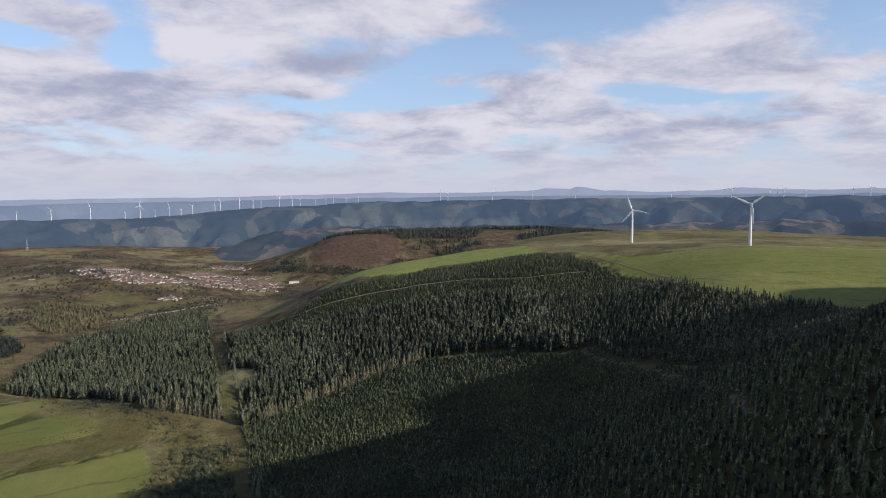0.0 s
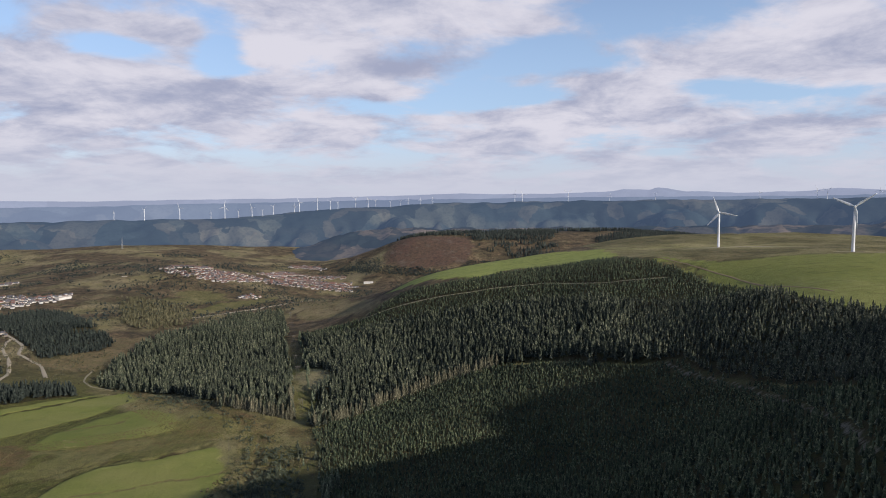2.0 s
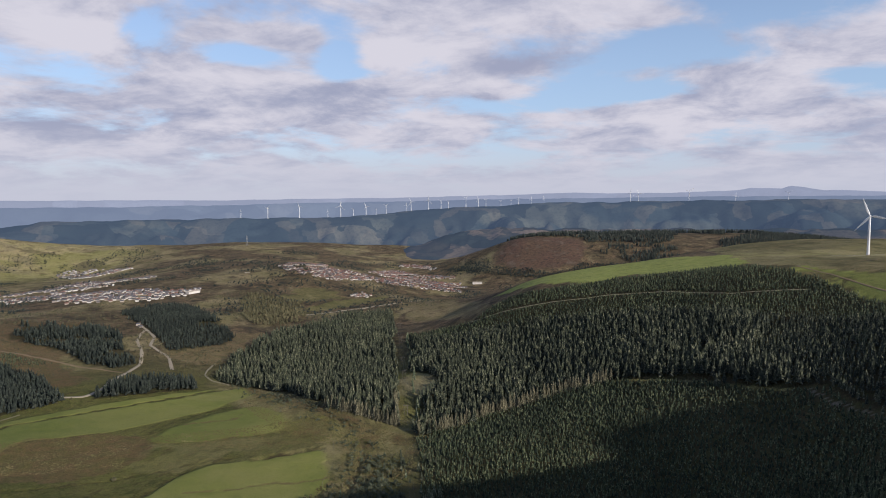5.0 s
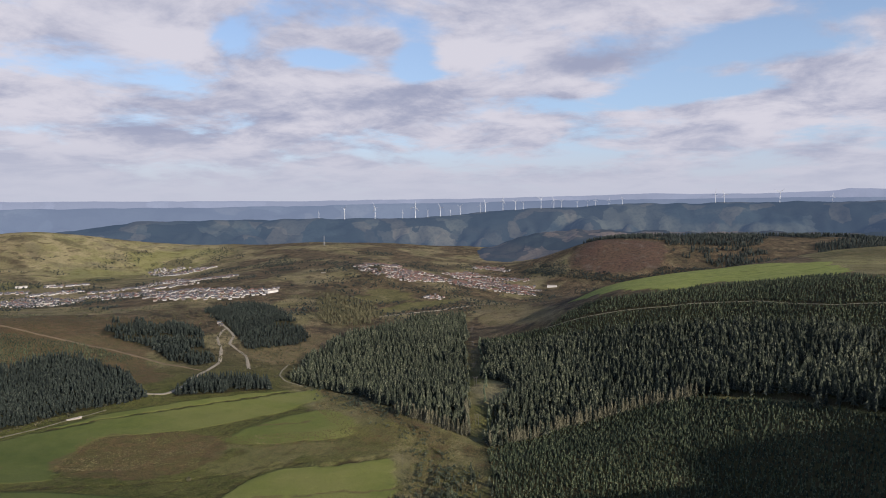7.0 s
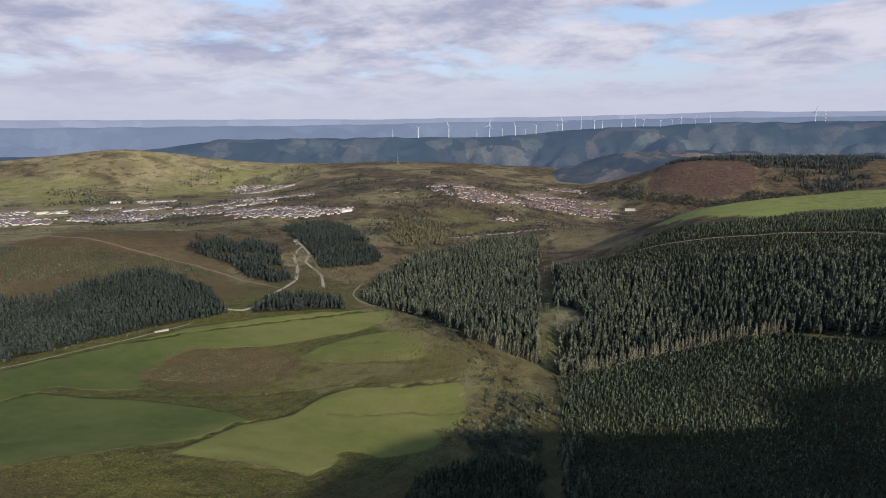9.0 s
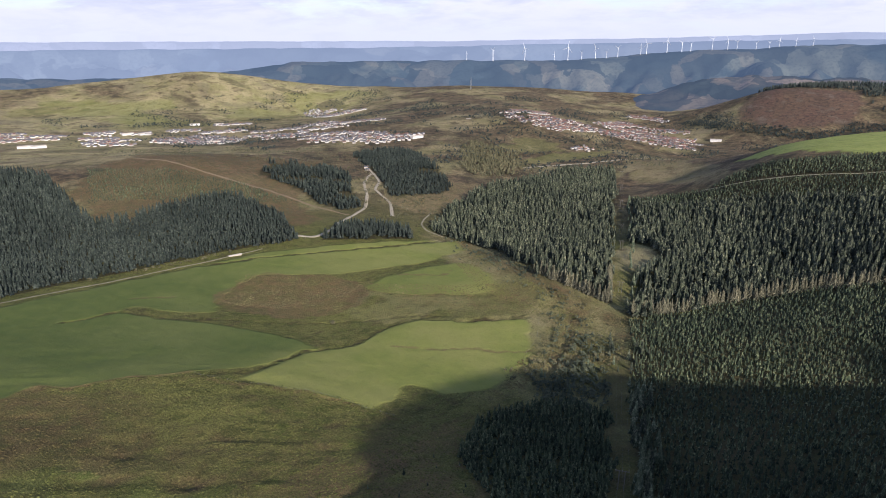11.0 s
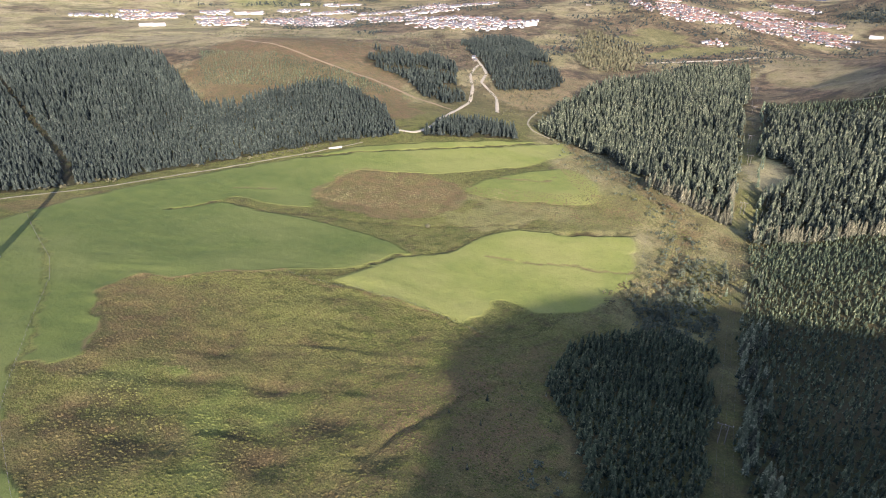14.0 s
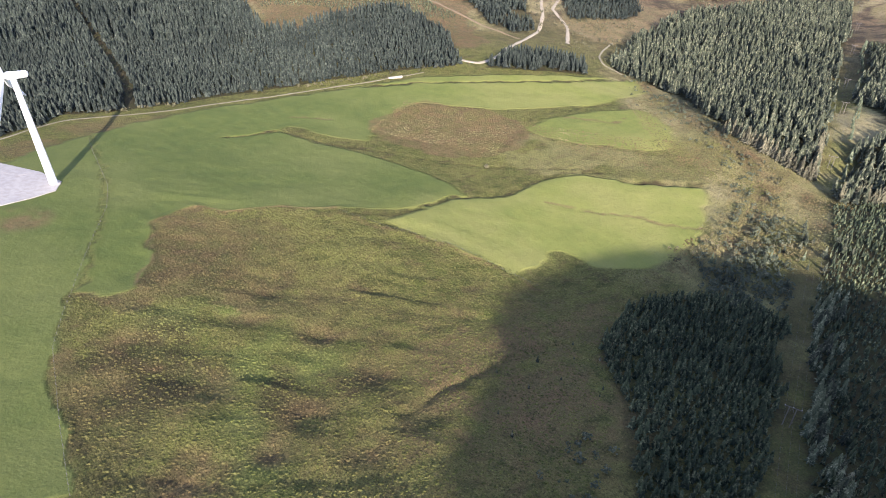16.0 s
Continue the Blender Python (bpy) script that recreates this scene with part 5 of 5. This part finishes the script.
# ---- field fences ----
def fence(line, label, gap=4.0):
    root = tagged(new("fence"), label, "fence")
    pts = []
    for (x0, y0), (x1, y1) in zip(line, line[1:]):
        n = max(1, int(math.hypot(x1 - x0, y1 - y0) / gap))
        pts += [(x0 + (x1 - x0) * k / n, y0 + (y1 - y0) * k / n) for k in range(n)]
    bm = bmesh.new()
    bar(bm, (0, 0, -0.4), (0, 0, 1.25), 0.08, 6)
    post = bpy.data.meshes.new("post")
    bm.to_mesh(post)
    bm.free()
    post.materials.append(TIMBER)
    for px, py in pts:
        ob = new("post", post)
        ob.parent = root
        ob.location = (px, py, height_at(px, py))
    for h in (0.45, 0.8, 1.12):
        cu = bpy.data.curves.new("wire", "CURVE")
        cu.dimensions, cu.bevel_depth, cu.bevel_resolution = "3D", 0.012, 0
        cu.materials.append(WIRE)
        sp = cu.splines.new("POLY")
        sp.points.add(len(pts) - 1)
        sp.points.foreach_set("co", [c for px, py in pts for c in (px, py, height_at(px, py) + h, 1)])
        ob = new("wire", cu)
        ob.parent = root
    return root


fence([(-198, 112), (-228, 115), (-271, 121), (-292, 128), (-321, 139), (-356, 153), (-387, 166), (-418, 174), (-479, 180), (-510, 184)], "timber post and wire fence across green pasture")
fence([(-255, 548), (-232, 500), (-226, 470), (-216, 450)], "timber post and wire fence at the field's end")
fence([(-345, 279), (-330, 286), (-307, 301), (-284, 317), (-261, 326), (-231, 335)], "timber post and wire fence on a low bank")


# ---- houses ----
ROOF_RED = make_plain("red_roof_tiles", (0.215, 0.118, 0.092), (0.155, 0.090, 0.074), 2.0, 0.8)
ROOF_GREY = make_plain("grey_slate", (0.125, 0.125, 0.135), (0.085, 0.085, 0.092), 2.0, 0.6)
RENDER_WHITE = make_plain("white_render", (0.70, 0.67, 0.62), (0.52, 0.49, 0.45), 6.0, 0.85)
RENDER_CREAM = make_plain("cream_render", (0.52, 0.46, 0.39), (0.42, 0.37, 0.31), 3.0, 0.85)
BRICK = make_plain("brown_brick", (0.30, 0.17, 0.12), (0.24, 0.14, 0.10), 1.0, 0.9)
GLASS = make_plain("dark_window_glass", (0.03, 0.035, 0.04), (0.02, 0.025, 0.03), 1.0, 0.15, 0.5, 0.0)


def house_meshes(long, deep, eaves, ridge):
    """Wall, roof, chimney and window meshes of a gabled house."""
    a, b = long / 2, deep / 2
    wall = bmesh.new()
    base = [wall.verts.new(p) for p in ((-a, -b, -2), (a, -b, -2), (a, b, -2), (-a, b, -2))]
    top = [wall.verts.new(p) for p in ((-a, -b, eaves), (a, -b, eaves), (a, b, eaves), (-a, b, eaves))]
    g0, g1 = wall.verts.new((-a, 0, ridge)), wall.verts.new((a, 0, ridge))
    wall.faces.new((base[0], base[1], top[1], top[0]))
    wall.faces.new((base[2], base[3], top[3], top[2]))
    wall.faces.new((base[1], base[2], top[2], g1, top[1]))
    wall.faces.new((base[3], base[0], top[0], g0, top[3]))
    roof = bmesh.new()
    o, t = 0.4, 0.25
    drop = (ridge - eaves) / b * o
    prof = [(-b - o, eaves - drop), (0, ridge), (b + o, eaves - drop), (b + o, eaves - drop + t), (0, ridge + t), (-b - o, eaves - drop + t)]
    left = [roof.verts.new((-a - o, y, z)) for y, z in prof]
    right = [roof.verts.new((a + o, y, z)) for y, z in prof]
    for k in range(6):
        roof.faces.new((left[k], left[(k + 1) % 6], right[(k + 1) % 6], right[k]))
    for ends in (left[::-1], right):
        roof.faces.new((ends[0], ends[1], ends[4], ends[5]))
        roof.faces.new((ends[1], ends[2], ends[3], ends[4]))
    bmesh.ops.recalc_face_normals(roof, faces=roof.faces[:])
    chim = bmesh.new()
    bmesh.ops.create_cube(chim, size=1, matrix=Matrix.Translation((a * 0.8, 0, ridge + 0.6)) @ Matrix.Diagonal((0.9, 0.7, 1.9, 1)))
    pane = bmesh.new()
    bmesh.ops.create_cube(pane, size=1, matrix=Matrix.Diagonal((1.3, 0.12, 1.2, 1)))
    out = []
    for name, bm in (("wall", wall), ("roof", roof), ("chimney", chim), ("window", pane)):
        me = bpy.data.meshes.new(name)
        bm.to_mesh(me)
        bm.free()
        out.append(me)
    return out


KINDS = {}


def house_kind(key, long, deep, eaves, ridge, wall, roof):
    ms = house_meshes(long, deep, eaves, ridge)
    for me, mat in zip(ms, (wall, roof, BRICK, GLASS)):
        me.materials.append(mat)
    KINDS[key] = (ms, long, deep, eaves)


house_kind("red", 7.4, 6, 3.0, 5.2, RENDER_WHITE, ROOF_RED)
house_kind("redbrick", 7.8, 6.2, 3.0, 5.2, RENDER_CREAM, ROOF_RED)
house_kind("white", 8.0, 5.6, 3.6, 5.6, RENDER_WHITE, ROOF_GREY)
house_kind("cream", 8.0, 5.6, 3.6, 5.6, RENDER_CREAM, ROOF_GREY)
STONE = make_plain("grey_brown_stone", (0.27, 0.235, 0.20), (0.19, 0.165, 0.145), 2.0, 0.9)
house_kind("stone", 8.0, 5.6, 3.5, 5.5, STONE, ROOF_GREY)
house_kind("stonered", 7.8, 6.2, 3.0, 5.2, STONE, ROOF_RED)
house_kind("shed", 30, 12, 5, 6.5, RENDER_WHITE, RENDER_CREAM)
house_kind("barn", 13, 2.4, 1.0, 1.3, RENDER_CREAM, RENDER_CREAM)
LABELS = {"stone": "grey-brown stone terrace house with a slate roof", "stonered": "brown stone house with a red tiled roof",
          "red": "white rendered house with a red tiled roof", "redbrick": "cream rendered house with a red tiled roof",
          "white": "white rendered terrace house with a grey slate roof", "cream": "cream rendered terrace house with grey slates",
          "shed": "long pale industrial shed with low roof", "barn": "low pale farm building beside the pasture track"}


def house(key, x, y, turn, group, windows=True):
    (wall, roof, chim, pane), long, deep, eaves = KINDS[key]
    root = tagged(new("shed" if key == "shed" else "barn" if key == "barn" else "house"), LABELS[key], "building" if key in ("shed", "barn") else "house", group)
    walls, cover = new("wall", wall), new("roof", roof)
    walls.parent = cover.parent = root
    if key not in ("shed", "barn"):
        ob = new("chimney", chim)
        ob.parent = cover
    if windows:
        for q in (-0.28, 0.28):
            for h in (1.4, 3.9):
                if h < eaves - 0.5:
                    ob = new("window", pane)
                    ob.parent = walls
                    ob.location = (q * long, -deep / 2, h)
    root.matrix_world = pose(x, y, height_at(x, y), 0, 0, turn) @ Matrix.Scale(1.0 if key in ("shed", "barn") else 0.85, 4)


rest = []
rng = random.Random(12)


def street(key_list, x0, y0, x1, y1, group, gap=11.0, skip=0.05, full=True):
    n = int(math.hypot(x1 - x0, y1 - y0) / gap)
    turn = math.degrees(math.atan2(y1 - y0, x1 - x0))
    for k in range(n):
        if rng.random() < skip:
            continue
        s = (k + 0.5) / n
        px, py = x0 + (x1 - x0) * s + rng.uniform(-3.5, 3.5), y0 + (y1 - y0) * s + rng.uniform(-3.5, 3.5)
        key = rng.choice(key_list)
        if full:
            house(key, px, py, turn + rng.choice((0, 0, 0, 90)) + rng.uniform(-6, 6), group, windows=False)
        else:
            rest.append((key, px, py, turn))


RED, GREY = ["red", "redbrick", "stonered", "red", "cream", "white", "stone"], ["white", "white", "cream", "white", "stone", "redbrick"]
# streets as ways from end to end
TOWN = [
    (-1856, 948, -1835, 996), (-1691, 868, -1645, 975), (-1593, 821, -1535, 901), (-1832, 1021, -1793, 1093),
    (-1604, 987, -1593, 1141), (-1544, 959, -1549, 1161), (-1514, 968, -1493, 1171), (-1466, 994, -1447, 1153),
    (-1814, 1151, -1746, 1220), (-1681, 1176, -1653, 1310), (-1856, 1341, -1800, 1445), (-1516, 1206, -1366, 1268),
    (-1586, 1278, -1478, 1369), (-1403, 1171, -1303, 1249), (-1493, 1371, -1531, 1530), (-1411, 1308, -1367, 1415),
    (-1346, 1250, -1071, 1292), (-1243, 1176, -1063, 1202), (-1163, 1121, -994, 1203), (-1584, 1557, -1326, 1384),
    (-1469, 1482, -1283, 1526), (-1115, 1219, -976, 1316), (-1028, 1202, -972, 1257), (-1971, 1822, -1954, 1909),
    (-1917, 1801, -1892, 1940), (-1848, 1766, -1771, 1908), (-1797, 1759, -1710, 1905), (-1918, 616, -1912, 671),
    (-1883, 662, -1858, 719), (-1958, 763, -1979, 836), (-1875, 725, -1866, 888), (-1796, 704, -1794, 842),
    (-1770, 875, -1738, 969), (-1641, 823, -1613, 904), (-1919, 960, -1875, 1032),
]
VILLAGE = [
    (-968, 1685, -954, 1908), (-946, 1649, -847, 1620), (-898, 1652, -793, 1667), (-863, 1677, -762, 1697),
    (-877, 1765, -800, 1744), (-844, 1800, -752, 1777), (-790, 1631, -733, 1702), (-841, 1610, -762, 1637),
    (-752, 1777, -670, 1801), (-792, 1942, -755, 2145), (-751, 1884, -698, 1992), (-803, 2089, -735, 2135),
    (-706, 1814, -624, 1832), (-731, 2038, -645, 2065), (-698, 1992, -599, 1974), (-653, 1911, -549, 1863),
    (-726, 2113, -626, 2147), (-661, 2111, -573, 2121), (-586, 1934, -527, 1950), (-582, 1835, -514, 1882),
    (-813, 2340, -701, 2274), (-658, 1472, -635, 1522), (-1053, 1844, -960, 1934), (-900, 1700, -716, 1731), (-803, 1990, -796, 2180),
    (-751, 1950, -528, 2025), (-711, 1759, -480, 1840), (-840, 2307, -723, 2311), (-640, 1990, -500, 1940), (-700, 1880, -560, 1900),
]


def both_sides(keys, way, group, gap, offset, full):
    x0, y0, x1, y1 = way
    d = math.hypot(x1 - x0, y1 - y0)
    nx, ny = -(y1 - y0) / d * offset, (x1 - x0) / d * offset
    street(keys, x0 + nx, y0 + ny, x1 + nx, y1 + ny, group, gap, 0.06, full)
    street(keys, x0 - nx, y0 - ny, x1 - nx, y1 - ny, group, gap, 0.12, False)
    street(keys, x0 + nx * 2.7, y0 + ny * 2.7, x1 + nx * 2.7, y1 + ny * 2.7, group, gap * 1.2, 0.45, False)
    street(keys, x0 - nx * 2.8, y0 - ny * 2.8, x1 - nx * 2.8, y1 - ny * 2.8, group, gap * 1.2, 0.55, False)


for k, way in enumerate(VILLAGE):
    both_sides(RED, way, "houses of the village", 8.5, 7.5, k % 2 == 0)
for k, way in enumerate(TOWN):
    both_sides(GREY, way, "terraces of the town", 9, 9, k % 7 == 0)
house("shed", -479, 2043, 10, "large sheds of the valley", False)
for k, (px, py) in enumerate([(-1895, 1300), (-1815, 1034), (-1787, 1067), (-1466, 1069), (-971, 1282), (-1862, 1365), (-1623, 696), (-1608, 717)]):
    house("shed", px, py, 62 + 14 * (k % 3), "large sheds of the valley", False)
house("barn", -562, 467, 72, "farm buildings")
house("barn", -1010, 1560, 20, "farm buildings")
house("stone", -800, 925, 30, "farm buildings")
house("cream", -815, 938, 30, "farm buildings")


def joined_houses():
    groups = {}
    for key, px, py, turn in rest:
        ms = KINDS[key][0]
        m = pose(px, py, height_at(px, py), 0, 0, turn) @ Matrix.Scale(0.85, 4)
        for me in ms[:3]:
            mat = me.materials[0]
            bm = groups.setdefault(mat.name, (mat, bmesh.new()))[1]
            n = len(bm.verts)
            bm.from_mesh(me)
            bm.verts.ensure_lookup_table()
            bmesh.ops.transform(bm, matrix=m, verts=bm.verts[n:])
    root = tagged(new("far_houses"), "far terraces of pale houses along the valley", "houses", kind="stuff")
    for name, (mat, bm) in groups.items():
        part("roof" if "roof" in name or "slate" in name else "wall", bm, mat, root)


joined_houses()

# ---- trees of the valley and the far hills ----
VALLEY_RING = [(-2300, 1000), (-2500, 2300), (-1500, 2300), (-700, 2400), (-100, 2050), (-200, 1400), (-480, 1290), (-650, 1000), (-900, 1000), (-1300, 900)]
x, y = planted(VALLEY_RING, 11, 500, 0.2, 0.5)
m = (fbm(x, y, 110, 4, 501) > 0.575) & (height(x, y) < np.where(x < -1300, -8, 40))
m &= ~(inside(x, y, MEADOW) | inside(x, y, LONG_MEADOW) | inside(x, y, ORANGE_MOOR))
x, y = x[m], y[m]
scatter("valley_trees", "dark clumps of broadleaved trees in the valley", FARWOOD, [bush_shape(2, s + 40) for s in range(4)], x, y,
        np.random.default_rng(502).uniform(4, 10, len(x)), 503, (0.8, 1.4), "trees")
x, y = planted([(-1350, 700), (-1250, 1000), (-900, 1250), (-880, 1650), (-480, 1900), (-380, 1350), (-500, 1290), (-590, 1000), (-560, 800), (-640, 700), (-900, 800)], 9.5, 505, 0.7, 0.5)
m = (fbm(x, y, 70, 4, 506) > 0.50) & ~(inside(x, y, MEADOW) | inside(x, y, LONG_MEADOW) | inside(x, y, MID_WOOD) | inside(x, y, UPPER_WOOD) | inside(x, y, WEST_SPRUCE))
scatter("valley_scrub", "grey-brown scrub and gorse over the valley moor", LEAVES, [bush_shape(3, s + 45) for s in range(4)], x[m], y[m],
        np.random.default_rng(507).uniform(1.2, 5, int(m.sum())), 508, (0.9, 1.6), "bushes")
x, y = planted([(-800, 1220), (-850, 1330), (-700, 1290), (-620, 1180), (-600, 1050), (-680, 1040)], 6, 515, 0.7, 0.5)
scatter("valley_trees", "grey larch and birch wood above the plantation", LEAVES, [conifer_shape(3, 3, s + 90, 0.15, 0.3, True) for s in range(3)], x, y,
        np.random.default_rng(516).uniform(5, 10, len(x)), 517, (0.8, 1.2), "trees")
x, y = scattered([(-575, 690), (-492, 712), (-515, 760), (-545, 830), (-600, 900), (-625, 800), (-600, 720)], 6.5, 540)
m = fbm(x, y, 30, 3, 541) > 0.45
scatter("valley_scrub", "brown scrub and saplings beside the forest tracks", LEAVES, BUSH, x[m], y[m], np.random.default_rng(542).uniform(0.8, 3.6, int(m.sum())), 543, (0.9, 1.5), "bushes")
x, y = scattered([(-1150, 470), (-1200, 780), (-960, 1000), (-880, 900), (-870, 740), (-760, 685), (-610, 655), (-600, 600), (-700, 560), (-740, 440), (-900, 460)], 5.5, 550)
m = (fbm(x, y, 45, 4, 551) > 0.55) & ~inside(x, y, MID_WOOD)
scatter("valley_scrub", "dark heather and low scrub over the brown clearing", SCRUB_LEAVES, [bush_shape(3, s + 65) for s in range(4)], x[m], y[m],
        0.5 + 2.0 * np.random.default_rng(552).random(int(m.sum())) ** 2, 553, (1.0, 2.0), "bushes")
FAR_PLATEAU = [(-420, 2420), (-180, 2440), (-130, 2300), (-70, 2180), (150, 2080), (500, 2180), (900, 2450), (900, 2780), (-400, 2780), (-480, 2520)]
x, y = planted(FAR_PLATEAU, 10.5, 510, 0.3, 0.3)
m = (fbm(x, y, 200, 3, 511) > 0.36) & ((height(x, y) > 48) | (fbm(x, y, 60, 3, 514) > 0.52))
scatter("far_spruce", "dark spruce plantation on the far plateau edge", FARWOOD, FAR, x[m], y[m], np.random.default_rng(512).uniform(12, 19, int(m.sum())), 513)
TIP_WOOD = [(-640, 2260), (-500, 2130), (-250, 2040), (-100, 2010), (60, 2050), (60, 2180), (-140, 2190), (-240, 2100), (-450, 2170), (-560, 2300)]
x, y = planted(TIP_WOOD, 7.5, 520, 0.1, 0.5)
scatter("valley_trees", "dark trees round the foot of the red spoil tip", FARWOOD, [bush_shape(4, s + 50) for s in range(4)], x, y,
        np.random.default_rng(522).uniform(5, 10, len(x)), 523, (0.8, 1.4), "trees")

TOWN_GREEN = np.array([(x0 + (x1 - x0) * s, y0 + (y1 - y0) * s) for x0, y0, x1, y1 in TOWN + VILLAGE for s in np.linspace(-0.1, 1.1, 14)])
TOWN_GREEN = TOWN_GREEN + np.random.default_rng(530).normal(0, 26, TOWN_GREEN.shape)
scatter("town_trees", "dark garden trees and hedges among the houses", FARWOOD, [bush_shape(3, s + 60) for s in range(4)], TOWN_GREEN[:, 0], TOWN_GREEN[:, 1],
        np.random.default_rng(531).uniform(2.5, 7, len(TOWN_GREEN)), 532, (0.8, 1.5), "trees")

# ---- far turbines and the mast ----
def bearing(theta, r):
    return -math.sin(radians(theta)) * r, math.cos(radians(theta)) * r


PLATEAU = bpy.data.objects["backdrop_plateau"].data
co = np.empty(len(PLATEAU.vertices) * 3, np.float32)
PLATEAU.vertices.foreach_get("co", co)
crest_row = co.reshape(HILL_ROWS, -1, 3)[HILL_ROWS - 2]
crest_theta = np.degrees(np.arctan2(-crest_row[:, 0], crest_row[:, 1]))
far_first = None
FAR_TURBINES = [(33.6, 0.55), (31.4, 0.9), (28.8, 1.0), (26.5, 0.55), (25.2, 1.05), (24.3, 0.6), (23.1, 0.85), (22.3, 0.5), (21.3, 0.75), (19.6, 0.6),
                (19.2, 0.85), (17.6, 0.9), (16.4, 0.75), (15.9, 0.6), (14.4, 0.85), (13.2, 0.75), (12.6, 0.6), (11.2, 0.5), (10.4, 0.45), (9.7, 0.5),
                (8.6, 0.45), (7.5, 0.5), (0.2, 0.75), (-0.5, 0.7), (-4.5, 0.85), (-8.0, 0.5), (-11.6, 0.55), (-19.6, 0.5), (-23.6, 0.7), (-24.1, 0.7),
                (-27.4, 0.6), (-28.0, 0.7), (-29.5, 0.55), (-32.6, 0.5), (-33.6, 0.7)]
rng = random.Random(31)
for theta, size in FAR_TURBINES:
    k = int(np.argmin(np.abs(crest_theta - theta)))
    px, py, pz = (float(c) for c in crest_row[k])
    face, spin = -20 + rng.uniform(-12, 12), rng.uniform(0, 120)
    if far_first is None:
        far_first = [wind_turbine("wind_turbine", 74, 41, px, py, face, a, "small white wind turbine on the distant moorland plateau", 3, z=pz) for a in (12, 55, 95)]
        for n, ob in enumerate(far_first):
            bx, by, bz = (float(c) for c in crest_row[int(np.argmin(np.abs(crest_theta - (33.6, 31.4, 28.8)[n])))])
            ob.matrix_world = pose(bx, by, bz, 0, 0, face + 5 * n) @ Matrix.Scale((0.5, 0.8, 0.88)[n], 4)
        continue
    if theta in (31.4, 28.8):
        continue
    ob = copy_thing(rng.choice(far_first), Matrix.Identity(4))
    ob.matrix_basis = pose(px, py, pz, 0, 0, face) @ Matrix.Scale(size * 0.88, 4)


GREY_STEEL = make_plain("galvanised_steel", (0.34, 0.35, 0.36), (0.28, 0.28, 0.29), 2.0, 0.6, 0.4, 0.05)


def radio_mast(x, y, h):
    root = tagged(new("radio_mast"), "slim grey lattice radio mast on the moor", "mast")
    w0, w1 = 2.6, 0.7
    for sx, sy in ((-1, -1), (1, -1), (1, 1), (-1, 1)):
        bm = bmesh.new()
        bar(bm, (sx * w0, sy * w0, -0.5), (sx * w1, sy * w1, h), 0.2)
        part("leg", bm, GREY_STEEL, root)
    for k in range(9):
        s, e = k / 9, (k + 1) / 9
        a, b = w0 + (w1 - w0) * s, w0 + (w1 - w0) * e
        bm = bmesh.new()
        for (ax, ay), (bx, by) in (((-1, -1), (1, -1)), ((1, -1), (1, 1)), ((1, 1), (-1, 1)), ((-1, 1), (-1, -1))):
            bar(bm, (ax * a, ay * a, h * s), (bx * b, by * b, h * e), 0.12, 4)
        part("brace", bm, GREY_STEEL, root)
    bm = bmesh.new()
    bar(bm, (0, 0, h - 1), (0, 0, h + 7), 0.2)
    part("aerial", bm, GREY_STEEL, root)
    root.matrix_world = pose(x, y, height_at(x, y))


radio_mast(-1508, 2314, 40)
